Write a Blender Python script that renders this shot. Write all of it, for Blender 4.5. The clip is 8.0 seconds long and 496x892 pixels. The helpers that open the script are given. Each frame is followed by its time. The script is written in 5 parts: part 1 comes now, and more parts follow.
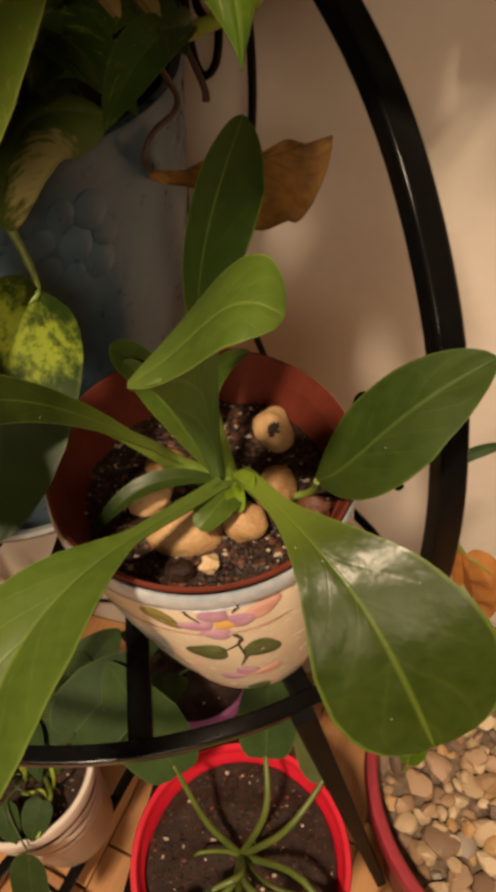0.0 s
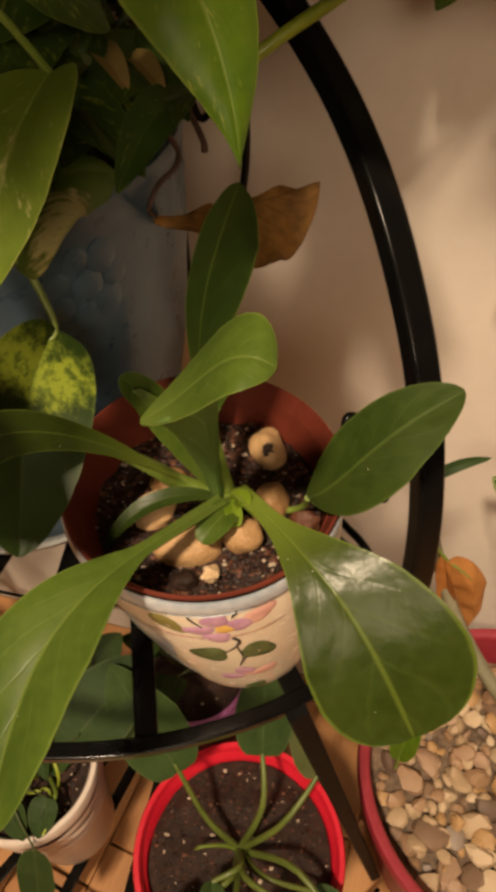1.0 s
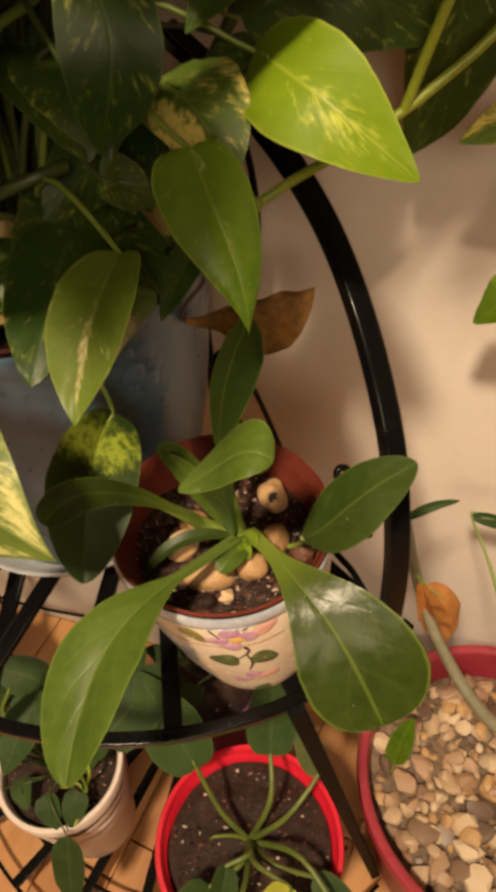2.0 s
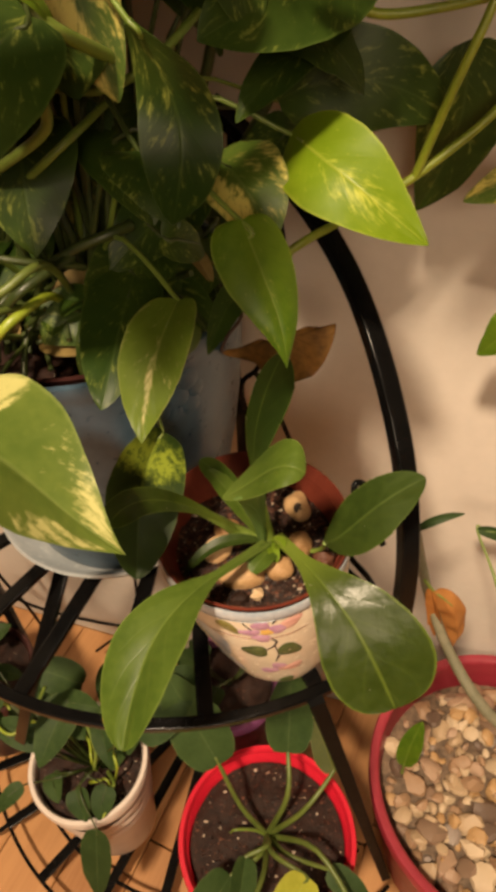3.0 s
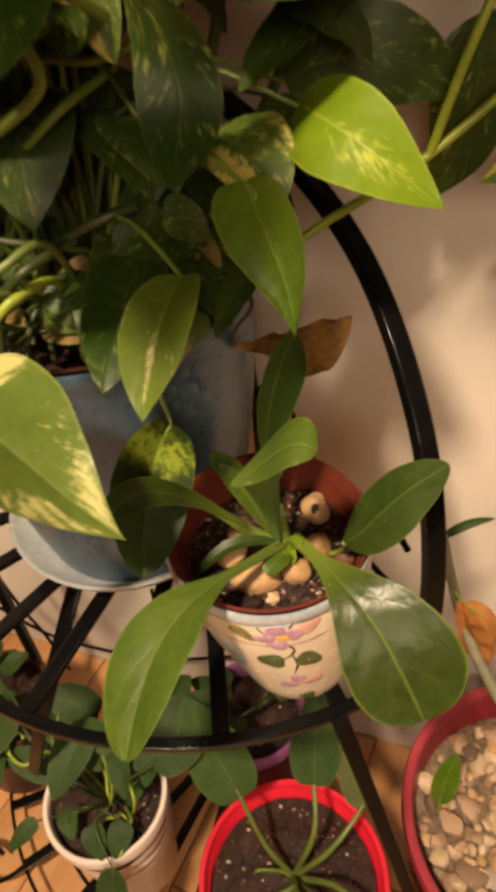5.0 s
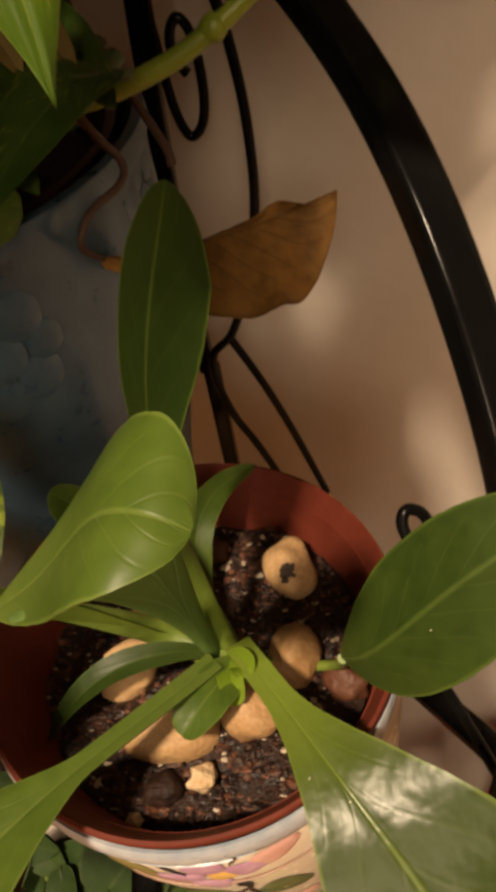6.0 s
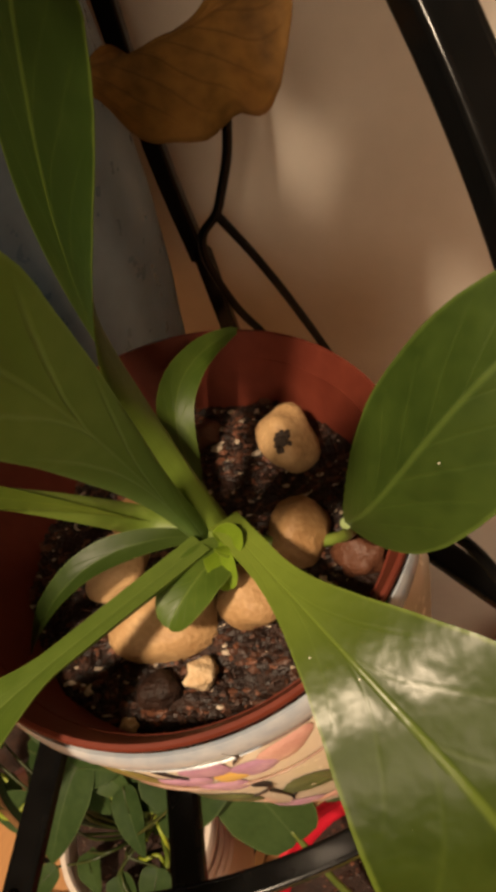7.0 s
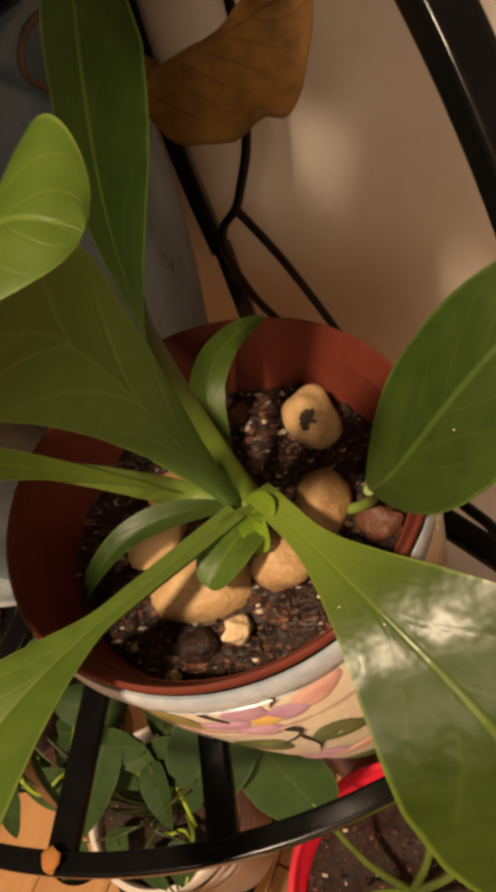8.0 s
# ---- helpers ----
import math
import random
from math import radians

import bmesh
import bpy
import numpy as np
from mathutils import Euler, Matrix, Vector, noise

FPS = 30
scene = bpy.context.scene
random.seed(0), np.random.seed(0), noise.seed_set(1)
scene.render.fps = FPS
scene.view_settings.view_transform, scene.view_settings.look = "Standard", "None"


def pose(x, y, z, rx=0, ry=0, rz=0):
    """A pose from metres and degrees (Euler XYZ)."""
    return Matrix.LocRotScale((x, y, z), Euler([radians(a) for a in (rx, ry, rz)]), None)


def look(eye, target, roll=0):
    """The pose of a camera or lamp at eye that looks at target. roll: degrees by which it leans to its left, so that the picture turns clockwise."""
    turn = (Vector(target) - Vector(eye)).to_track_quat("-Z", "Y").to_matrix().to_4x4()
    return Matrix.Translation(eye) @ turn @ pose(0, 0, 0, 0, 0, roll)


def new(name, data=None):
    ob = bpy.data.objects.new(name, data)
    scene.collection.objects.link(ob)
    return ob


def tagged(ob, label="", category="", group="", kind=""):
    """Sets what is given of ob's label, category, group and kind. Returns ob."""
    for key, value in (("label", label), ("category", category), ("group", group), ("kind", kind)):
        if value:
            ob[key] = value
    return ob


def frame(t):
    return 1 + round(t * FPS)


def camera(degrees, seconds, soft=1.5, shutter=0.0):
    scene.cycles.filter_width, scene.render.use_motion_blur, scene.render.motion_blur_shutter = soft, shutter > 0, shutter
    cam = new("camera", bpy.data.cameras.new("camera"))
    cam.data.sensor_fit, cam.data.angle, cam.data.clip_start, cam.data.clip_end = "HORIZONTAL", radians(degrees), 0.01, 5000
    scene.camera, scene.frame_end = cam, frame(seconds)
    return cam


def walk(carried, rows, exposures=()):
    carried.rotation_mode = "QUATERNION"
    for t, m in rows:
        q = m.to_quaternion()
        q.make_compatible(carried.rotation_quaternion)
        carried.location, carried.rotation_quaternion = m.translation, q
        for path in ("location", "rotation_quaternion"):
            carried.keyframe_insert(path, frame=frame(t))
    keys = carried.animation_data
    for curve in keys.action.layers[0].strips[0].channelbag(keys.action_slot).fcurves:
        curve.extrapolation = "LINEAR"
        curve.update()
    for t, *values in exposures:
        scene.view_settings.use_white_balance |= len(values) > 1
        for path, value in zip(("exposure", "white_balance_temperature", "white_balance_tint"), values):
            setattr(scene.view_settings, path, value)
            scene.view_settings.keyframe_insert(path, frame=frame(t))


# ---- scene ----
cam = camera(40.1, 8.0, 4.9, 0.3)
PATH = [
    (0, (0.014, 0.003, 0.765), (-0.057, 1.303, -0.753), -1.9),
    (0.5, (0.015, -0.001, 0.781), (-0.037, 1.299, -0.738), -1.4),
    (1, (0.014, -0.008, 0.789), (-0.041, 1.298, -0.725), -1.7),
    (1.5, (0.027, -0.023, 0.813), (-0.039, 1.288, -0.696), -2.1),
    (2, (0.019, -0.045, 0.861), (-0.078, 1.292, -0.624), -2.7),
    (2.2, (0.017, -0.053, 0.873), (-0.099, 1.29, -0.604), -3.1),
    (3.5, (0.008, -0.109, 0.907), (-0.128, 1.284, -0.522), -3.2),
    (4, (0.007, -0.145, 0.928), (-0.148, 1.265, -0.482), -4.0),
    (4.2, (-0.001, -0.149, 0.941), (-0.163, 1.273, -0.457), -4.0),
    (5.3, (0.03, -0.026, 0.809), (-0.228, 1.44, -0.526), -7.7),
    (5.5, (0.036, 0.02, 0.771), (-0.251, 1.492, -0.552), -9.2),
    (6, (0.034, 0.069, 0.735), (-0.242, 1.469, -0.666), -11.3),
    (6.5, (0.041, 0.076, 0.712), (-0.318, 1.381, -0.761), -18.4),
    (7, (0.044, 0.075, 0.696), (-0.379, 1.323, -0.808), -23.3),
    (7.5, (0.046, 0.068, 0.698), (-0.414, 1.3, -0.809), -25.6),
    (8, (0.042, 0.062, 0.706), (-0.417, 1.295, -0.8), -25.3),
]
walk(cam, [(t, look(eye, target, roll)) for t, eye, target, roll in PATH], [(0.0, -0.46), (1.5, -0.38), (2.2, -0.24), (3.5, -0.22), (4.2, -0.24), (5.3, -0.10), (6.0, -0.30), (6.5, -0.38), (7.2, -0.34), (8.0, -0.32)])

# ---- light: a warm ceiling downlight over the stand and an added soft fill lamp, in a closed room ----
world = bpy.data.worlds.new("room_world")
scene.world = world
world.use_nodes = True
world.node_tree.nodes["Background"].inputs["Color"].default_value = (1.0, 0.85, 0.7, 1)
world.node_tree.nodes["Background"].inputs["Strength"].default_value = 0.05

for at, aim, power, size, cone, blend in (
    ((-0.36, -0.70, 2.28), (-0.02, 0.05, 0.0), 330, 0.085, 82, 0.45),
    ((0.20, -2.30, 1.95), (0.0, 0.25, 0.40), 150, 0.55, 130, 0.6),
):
    lamp_data = bpy.data.lights.new("key_or_fill_spot", "SPOT")
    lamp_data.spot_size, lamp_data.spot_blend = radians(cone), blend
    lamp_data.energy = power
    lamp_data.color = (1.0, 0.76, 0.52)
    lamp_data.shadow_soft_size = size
    lamp = new("key_or_fill_spot", lamp_data)
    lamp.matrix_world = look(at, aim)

# ---- materials ----


class Net:
    """A node material under construction."""

    def __init__(self, name):
        self.mat = bpy.data.materials.new(name)
        self.mat.use_nodes = True
        self.tree = self.mat.node_tree
        self.bsdf = self.tree.nodes["Principled BSDF"]
        self.out = self.tree.nodes["Material Output"]

    def node(self, kind, **values):
        n = self.tree.nodes.new(kind)
        for key, value in values.items():
            n.inputs[key.replace("_", " ")].default_value = value
        return n

    def link(self, a, b):
        self.tree.links.new(a, b)

    def math(self, op, a, b=None, c=None, clamp=False):
        n = self.tree.nodes.new("ShaderNodeMath")
        n.operation, n.use_clamp = op, clamp
        for i, v in enumerate((a, b, c)):
            if v is None:
                continue
            if isinstance(v, (int, float)):
                n.inputs[i].default_value = v
            else:
                self.link(v, n.inputs[i])
        return n.outputs[0]

    def step(self, v, lo, hi):
        n = self.tree.nodes.new("ShaderNodeMapRange")
        n.interpolation_type = "SMOOTHSTEP"
        self.link(v, n.inputs["Value"])
        n.inputs["From Min"].default_value, n.inputs["From Max"].default_value = lo, hi
        return n.outputs["Result"]

    def mix(self, fac, a, b, mode="MIX"):
        n = self.tree.nodes.new("ShaderNodeMix")
        n.data_type, n.blend_type = "RGBA", mode
        for sock, v in ((n.inputs[0], fac), (n.inputs[6], a), (n.inputs[7], b)):
            if isinstance(v, (int, float)):
                sock.default_value = v
            elif isinstance(v, tuple):
                sock.default_value = (*v, 1)
            else:
                self.link(v, sock)
        return n.outputs[2]

    def coords(self, scale=(1, 1, 1), kind="Object"):
        t = self.tree.nodes.new("ShaderNodeTexCoord")
        m = self.tree.nodes.new("ShaderNodeMapping")
        m.inputs["Scale"].default_value = scale
        self.link(t.outputs[kind], m.inputs["Vector"])
        return m.outputs[0]

    def noise(self, scale, detail=3, vector=None, rough=0.55):
        n = self.node("ShaderNodeTexNoise", Scale=scale, Detail=detail, Roughness=rough)
        self.link(vector if vector is not None else self.coords(), n.inputs["Vector"])
        return n.outputs["Fac"]

    def bump(self, height, strength, distance=0.001):
        n = self.node("ShaderNodeBump", Strength=strength, Distance=distance)
        self.link(height, n.inputs["Height"])
        self.link(n.outputs[0], self.bsdf.inputs["Normal"])
        return n.outputs[0]

    def done(self, colour, rough, metal=0.0, spec=0.5):
        for name, v in (("Base Color", colour), ("Roughness", rough), ("Metallic", metal), ("Specular IOR Level", spec)):
            sock = self.bsdf.inputs[name]
            if isinstance(v, tuple):
                sock.default_value = (*v, 1)
            elif isinstance(v, (int, float)):
                sock.default_value = v
            else:
                self.link(v, sock)
        return self.mat


def surface(name, dark, light, scale, rough, bump=0.2, fine=None, metal=0.0, spec=0.5, each=False):
    """Two scales of colour variation, gloss variation and fine relief."""
    n = Net(name)
    big = n.noise(scale, 4)
    small = n.noise(fine or scale * 9, 3)
    fac = n.math("ADD", n.math("MULTIPLY", big, 0.65), n.math("MULTIPLY", small, 0.35))
    if each:
        info = n.tree.nodes.new("ShaderNodeObjectInfo")
        fac = n.math("ADD", n.math("MULTIPLY", fac, 0.55), n.math("MULTIPLY", info.outputs["Random"], 0.45))
    colour = n.mix(n.step(fac, 0.28, 0.72), dark, light)
    n.bump(n.math("ADD", small, big), bump)
    r = n.math("ADD", n.math("MULTIPLY", small, 0.18), rough - 0.09)
    return n.done(colour, r, metal, spec)


def leaf_material(name, dark, light, vein, blotch=None, amount=0.0, rough=0.36, glow=0.2, lines=7.0, veins=0.08, zones=(), patch=30.0, young=0.0, dust=0.0, shine=0.22, streaks=0.55, pucker=0.0):
    """A leaf: mottled green, pale midrib and rim, side veins, waxy gloss, some light let through.

    blotch: the variegation's colour, streaked along the veins; zones: (along, across, radii, weight) where it gathers;
    young: how far the foot of the blade is paler.
    """
    n = Net(name)
    uv = n.tree.nodes.new("ShaderNodeUVMap")
    sep = n.tree.nodes.new("ShaderNodeSeparateXYZ")
    n.link(uv.outputs[0], sep.inputs[0])
    s, u = sep.outputs[0], sep.outputs[1]
    au = n.math("ABSOLUTE", u)
    info = n.tree.nodes.new("ShaderNodeObjectInfo")
    blend = n.noise(26, 4)
    fine = n.noise(210, 3)
    slant = n.math("SUBTRACT", s, n.math("MULTIPLY", n.math("POWER", au, 0.8), 0.34))
    slant = n.math("ADD", slant, n.math("MULTIPLY", n.math("SUBTRACT", blend, 0.5), 0.10))
    wave = n.math("ABSOLUTE", n.math("SUBTRACT", n.math("FRACT", n.math("MULTIPLY", slant, lines)), 0.5))
    side = n.math("MULTIPLY", n.math("SUBTRACT", 1.0, n.step(wave, 0.0, 0.10)), n.math("SUBTRACT", 1.0, n.step(au, 0.55, 0.95)))
    mid = n.math("SUBTRACT", 1.0, n.step(au, 0.01, 0.055))
    f = n.math("ADD", n.math("MULTIPLY", blend, 0.7), n.math("MULTIPLY", fine, 0.3))
    f = n.math("ADD", f, n.math("MULTIPLY", n.math("SUBTRACT", info.outputs["Random"], 0.5), 0.22))
    colour = n.mix(n.step(f, 0.28, 0.75), dark, light)
    if young:
        colour = n.mix(n.math("MULTIPLY", n.math("SUBTRACT", 1.0, n.step(n.math("ADD", s, n.math("MULTIPLY", blend, 0.2)), 0.1, 0.55)), young), colour, vein)
    if blotch:
        comb = n.tree.nodes.new("ShaderNodeCombineXYZ")
        n.link(n.math("MULTIPLY", slant, 9.0), comb.inputs[0])
        n.link(n.math("MULTIPLY", u, 1.6), comb.inputs[1])
        n.link(n.math("MULTIPLY", info.outputs["Random"], 40.0), comb.inputs[2])
        streak = n.noise(2.2, 4, comb.outputs[0], 0.65)
        spots = n.math("ADD", n.math("MULTIPLY", streak, streaks), n.math("MULTIPLY", n.noise(patch * 5, 4, None, 0.7), 0.27 + 0.6 * (0.55 - streaks)))
        spots = n.math("ADD", spots, n.math("MULTIPLY", n.noise(patch, 2), 0.18 + 0.4 * (0.55 - streaks)))
        for s0, u0, rs, ru, weight in zones:
            ds = n.math("POWER", n.math("ABSOLUTE", n.math("DIVIDE", n.math("SUBTRACT", s, s0), rs)), 2.0)
            du = n.math("POWER", n.math("ABSOLUTE", n.math("DIVIDE", n.math("SUBTRACT", u, u0), ru)), 2.0)
            near = n.math("SUBTRACT", 1.0, n.math("ADD", ds, du), clamp=True)
            spots = n.math("ADD", spots, n.math("MULTIPLY", n.math("POWER", near, 0.6), weight))
        halo = n.mix(0.45, light, blotch)
        colour = n.mix(n.math("MULTIPLY", n.step(spots, 0.54 - amount, 0.63 - amount), 0.75), colour, halo)
        colour = n.mix(n.math("MULTIPLY", n.step(spots, 0.61 - amount, 0.69 - amount), 0.9), colour, blotch)
    colour = n.mix(n.math("MULTIPLY", side, veins), colour, vein)
    colour = n.mix(n.math("MULTIPLY", mid, 0.34), colour, vein)
    colour = n.mix(n.math("MULTIPLY", n.step(n.math("ADD", au, n.math("MULTIPLY", fine, 0.04)), 0.955, 1.0), 0.4), colour, vein)
    if dust:
        cells = n.node("ShaderNodeTexVoronoi", Scale=560.0)
        n.link(n.coords(), cells.inputs["Vector"])
        pick = n.tree.nodes.new("ShaderNodeSeparateColor")
        n.link(cells.outputs["Color"], pick.inputs[0])
        speck = n.math("MULTIPLY", n.math("LESS_THAN", cells.outputs["Distance"], 0.12), n.math("GREATER_THAN", pick.outputs[0], 1.0 - dust))
        colour = n.mix(n.math("MULTIPLY", speck, 0.8), colour, (0.62, 0.60, 0.48))
    height = n.math("SUBTRACT", n.math("ADD", n.math("MULTIPLY", fine, 0.22), n.math("MULTIPLY", blend, 0.8)), n.math("ADD", n.math("MULTIPLY", side, 2.2 * veins), n.math("MULTIPLY", mid, 0.4)))
    if pucker:
        height = n.math("ADD", height, n.math("MULTIPLY", n.noise(130, 2), pucker))
    normal = n.bump(height, 0.35, 0.0008)
    n.done(colour, n.math("ADD", n.math("MULTIPLY", fine, 0.12), n.math("ADD", n.math("MULTIPLY", blend, 0.16), rough - 0.10)), 0, shine)
    tr = n.tree.nodes.new("ShaderNodeBsdfTranslucent")
    n.link(n.mix(0.35, colour, (0.30, 0.45, 0.03), "MIX"), tr.inputs["Color"])
    n.link(normal, tr.inputs["Normal"])
    mx = n.tree.nodes.new("ShaderNodeMixShader")
    mx.inputs[0].default_value = glow
    n.link(n.bsdf.outputs[0], mx.inputs[1])
    n.link(tr.outputs[0], mx.inputs[2])
    n.link(mx.outputs[0], n.out.inputs["Surface"])
    return n.mat


def plank_material():
    n = Net("oak_plank")
    info = n.tree.nodes.new("ShaderNodeObjectInfo")
    grain = n.noise(38, 5, n.coords((1, 0.06, 1)))
    fine = n.noise(260, 3, n.coords((1, 0.05, 1)))
    f = n.math("ADD", n.math("MULTIPLY", grain, 0.6), n.math("MULTIPLY", fine, 0.25))
    f = n.math("ADD", f, n.math("MULTIPLY", info.outputs["Random"], 0.3))
    colour = n.mix(n.step(f, 0.3, 0.85), (0.30, 0.13, 0.045), (0.52, 0.27, 0.11))
    n.bump(n.math("ADD", grain, fine), 0.12)
    return n.done(colour, n.math("ADD", n.math("MULTIPLY", fine, 0.2), 0.3))


def crumb_material():
    """Soil crumbs, each of its own brown."""
    n = Net("soil_crumb")
    geo = n.tree.nodes.new("ShaderNodeNewGeometry")
    fine = n.noise(900, 3)
    f = n.math("ADD", n.math("MULTIPLY", n.math("POWER", geo.outputs["Random Per Island"], 3.2), 0.8), n.math("MULTIPLY", fine, 0.25))
    colour = n.mix(n.step(f, 0.1, 1.0), (0.012, 0.005, 0.003), (0.155, 0.060, 0.031))
    n.bump(fine, 0.6)
    return n.done(colour, n.math("ADD", n.math("MULTIPLY", fine, 0.5), 0.22), 0, 0.4)


WALL = surface("painted_plaster", (0.60, 0.545, 0.475), (0.665, 0.605, 0.53), 3.0, 0.75, 0.12, 90)
WALL_FAR = surface("far_room_wall", (0.50, 0.47, 0.44), (0.58, 0.55, 0.52), 1.2, 0.8, 0.1, 60)
CEIL = surface("ceiling_paint", (0.70, 0.68, 0.65), (0.76, 0.74, 0.71), 3.0, 0.85, 0.1, 80)
PLANK = plank_material()
METAL = surface("black_enamelled_metal", (0.0025, 0.0025, 0.0026), (0.005, 0.0048, 0.0046), 18, 0.20, 0.02, 120, 0.0, 0.15)
MATT = surface("dull_black_metal", (0.0025, 0.0025, 0.0026), (0.006, 0.0056, 0.0052), 25, 0.55, 0.1, 160, 0.0, 0.06)
CREAM = surface("cream_glazed_ceramic", (0.66, 0.56, 0.42), (0.74, 0.66, 0.53), 25, 0.25, 0.06, 160)
BAND = surface("pale_blue_glaze", (0.30, 0.36, 0.44), (0.62, 0.63, 0.62), 45, 0.2, 0.05, 200)
PURPLE = surface("purple_paint", (0.34, 0.16, 0.30), (0.56, 0.34, 0.46), 120, 0.35, 0.1)
PINK = surface("pink_paint", (0.56, 0.27, 0.24), (0.72, 0.46, 0.38), 120, 0.35, 0.1)
OLIVE = surface("olive_paint", (0.12, 0.11, 0.025), (0.26, 0.24, 0.07), 140, 0.35, 0.1)
PGREEN = surface("green_paint", (0.015, 0.045, 0.012), (0.10, 0.15, 0.05), 160, 0.35, 0.1)
YELLOW = surface("yellow_paint", (0.62, 0.36, 0.08), (0.7, 0.48, 0.14), 120, 0.35, 0.1)
STROKE = surface("dark_paint_stroke", (0.015, 0.011, 0.012), (0.04, 0.03, 0.03), 150, 0.35, 0.1)
BROWN = surface("brown_paint_line", (0.16, 0.08, 0.05), (0.3, 0.18, 0.12), 150, 0.4, 0.1)
TERRA = surface("terracotta_plastic", (0.105, 0.020, 0.011), (0.160, 0.034, 0.018), 30, 0.55, 0.12, 220, 0.0, 0.2)
SOIL = surface("potting_soil", (0.008, 0.0035, 0.002), (0.040, 0.017, 0.010), 90, 0.6, 1.0, 700, 0.0, 0.3)
CRUMB = crumb_material()
GRIT = surface("perlite_grit", (0.32, 0.25, 0.18), (0.6, 0.5, 0.38), 90, 0.7, 0.5, 500)
STONE = surface("ochre_pebble", (0.28, 0.15, 0.058), (0.62, 0.41, 0.205), 130, 0.55, 0.5, 700, 0.0, 0.35, each=True)
CHIP = surface("porous_chip", (0.50, 0.33, 0.17), (0.78, 0.60, 0.38), 150, 0.8, 0.9, 600)
SPOT = surface("dark_stain", (0.03, 0.018, 0.01), (0.07, 0.045, 0.03), 150, 0.7, 0.3)
BLUE = surface("blue_grey_glaze", (0.030, 0.060, 0.088), (0.074, 0.122, 0.170), 14, 0.3, 0.25, 110)
SAUCER = surface("pale_blue_grey_glaze", (0.30, 0.33, 0.34), (0.42, 0.44, 0.44), 25, 0.25, 0.1, 140)
RED = surface("red_plastic", (0.52, 0.010, 0.028), (0.66, 0.020, 0.042), 20, 0.35, 0.06, 200)
DKRED = surface("dark_red_plastic", (0.25, 0.018, 0.033), (0.35, 0.036, 0.054), 16, 0.48, 0.1, 160)
MAUVE = surface("mauve_plastic", (0.20, 0.05, 0.16), (0.32, 0.12, 0.28), 20, 0.4, 0.1, 160)
WHITE = surface("off_white_plastic", (0.58, 0.50, 0.43), (0.68, 0.60, 0.53), 25, 0.4, 0.1, 170)
DARKPOT = surface("dark_brown_plastic", (0.035, 0.012, 0.010), (0.07, 0.022, 0.018), 25, 0.4, 0.1, 170)
PEBBLE = None
GRAVEL = surface("brown_gravel", (0.06, 0.038, 0.024), (0.25, 0.17, 0.105), 120, 0.6, 1.0, 400)


def pebble_material():
    n = Net("river_pebble")
    info = n.tree.nodes.new("ShaderNodeObjectInfo")
    ramp = n.tree.nodes.new("ShaderNodeValToRGB")
    n.link(info.outputs["Random"], ramp.inputs[0])
    ramp.color_ramp.interpolation = "CONSTANT"
    e = ramp.color_ramp.elements
    e[0].color, e[1].color = (0.46, 0.34, 0.21, 1), (0.34, 0.215, 0.125, 1)
    e[1].position = 0.2
    for at, c in ((0.38, (0.225, 0.150, 0.100, 1)), (0.50, (0.45, 0.28, 0.125, 1)), (0.62, (0.56, 0.44, 0.29, 1)), (0.76, (0.110, 0.075, 0.055, 1)), (0.84, (0.40, 0.27, 0.18, 1)), (0.94, (0.28, 0.235, 0.20, 1))):
        e.new(at).color = c
    blot = n.noise(60, 4)
    fine = n.noise(420, 3)
    colour = n.mix(n.math("MULTIPLY", n.step(blot, 0.4, 0.7), 0.35), ramp.outputs[0], (0.25, 0.15, 0.08))
    n.bump(n.math("ADD", blot, fine), 0.25)
    return n.done(colour, n.math("ADD", n.math("MULTIPLY", fine, 0.2), 0.34))


PEBBLE = pebble_material()
LEAF = leaf_material("fleshy_green_leaf", (0.044, 0.078, 0.009), (0.080, 0.124, 0.016), (0.18, 0.24, 0.05), dust=0.004, young=0.3, glow=0.10)
LEAF_D = leaf_material("fleshy_dark_shaded_leaf", (0.017, 0.030, 0.003), (0.033, 0.052, 0.006), (0.165, 0.225, 0.030), rough=0.28, glow=0.06, dust=0.014, young=0.9, shine=0.29, pucker=1.6, lines=5.0, veins=0.05)
LEAF_U = leaf_material("pale_leaf_underside", (0.145, 0.245, 0.058), (0.205, 0.315, 0.085), (0.25, 0.38, 0.13), rough=0.5, glow=0.38, lines=4.0, veins=0.5, shine=0.12)
LEAF_R = leaf_material("matt_dark_shaded_leaf", (0.022, 0.043, 0.006), (0.042, 0.074, 0.010), (0.150, 0.215, 0.030), rough=0.42, glow=0.10, dust=0.012, young=1.0, shine=0.25, pucker=0.8, veins=0.05)
LEAF_S = leaf_material("plain_dark_shaded_leaf", (0.018, 0.034, 0.005), (0.036, 0.060, 0.008), (0.100, 0.145, 0.026), rough=0.40, glow=0.07, dust=0.012, young=0.15, shine=0.27, pucker=0.8, veins=0.06)
STEM = surface("pale_green_stem", (0.105, 0.160, 0.020), (0.175, 0.240, 0.040), 40, 0.42, 0.15, 300)
YOUNG = leaf_material("young_lime_leaf", (0.120, 0.190, 0.012), (0.180, 0.260, 0.020), (0.24, 0.31, 0.05), glow=0.12)
POTHOS = leaf_material("pothos_leaf", (0.050, 0.105, 0.006), (0.110, 0.180, 0.011), (0.24, 0.30, 0.05), (0.50, 0.48, 0.10), -0.02, 0.37, 0.15, 7.0, 0.03)
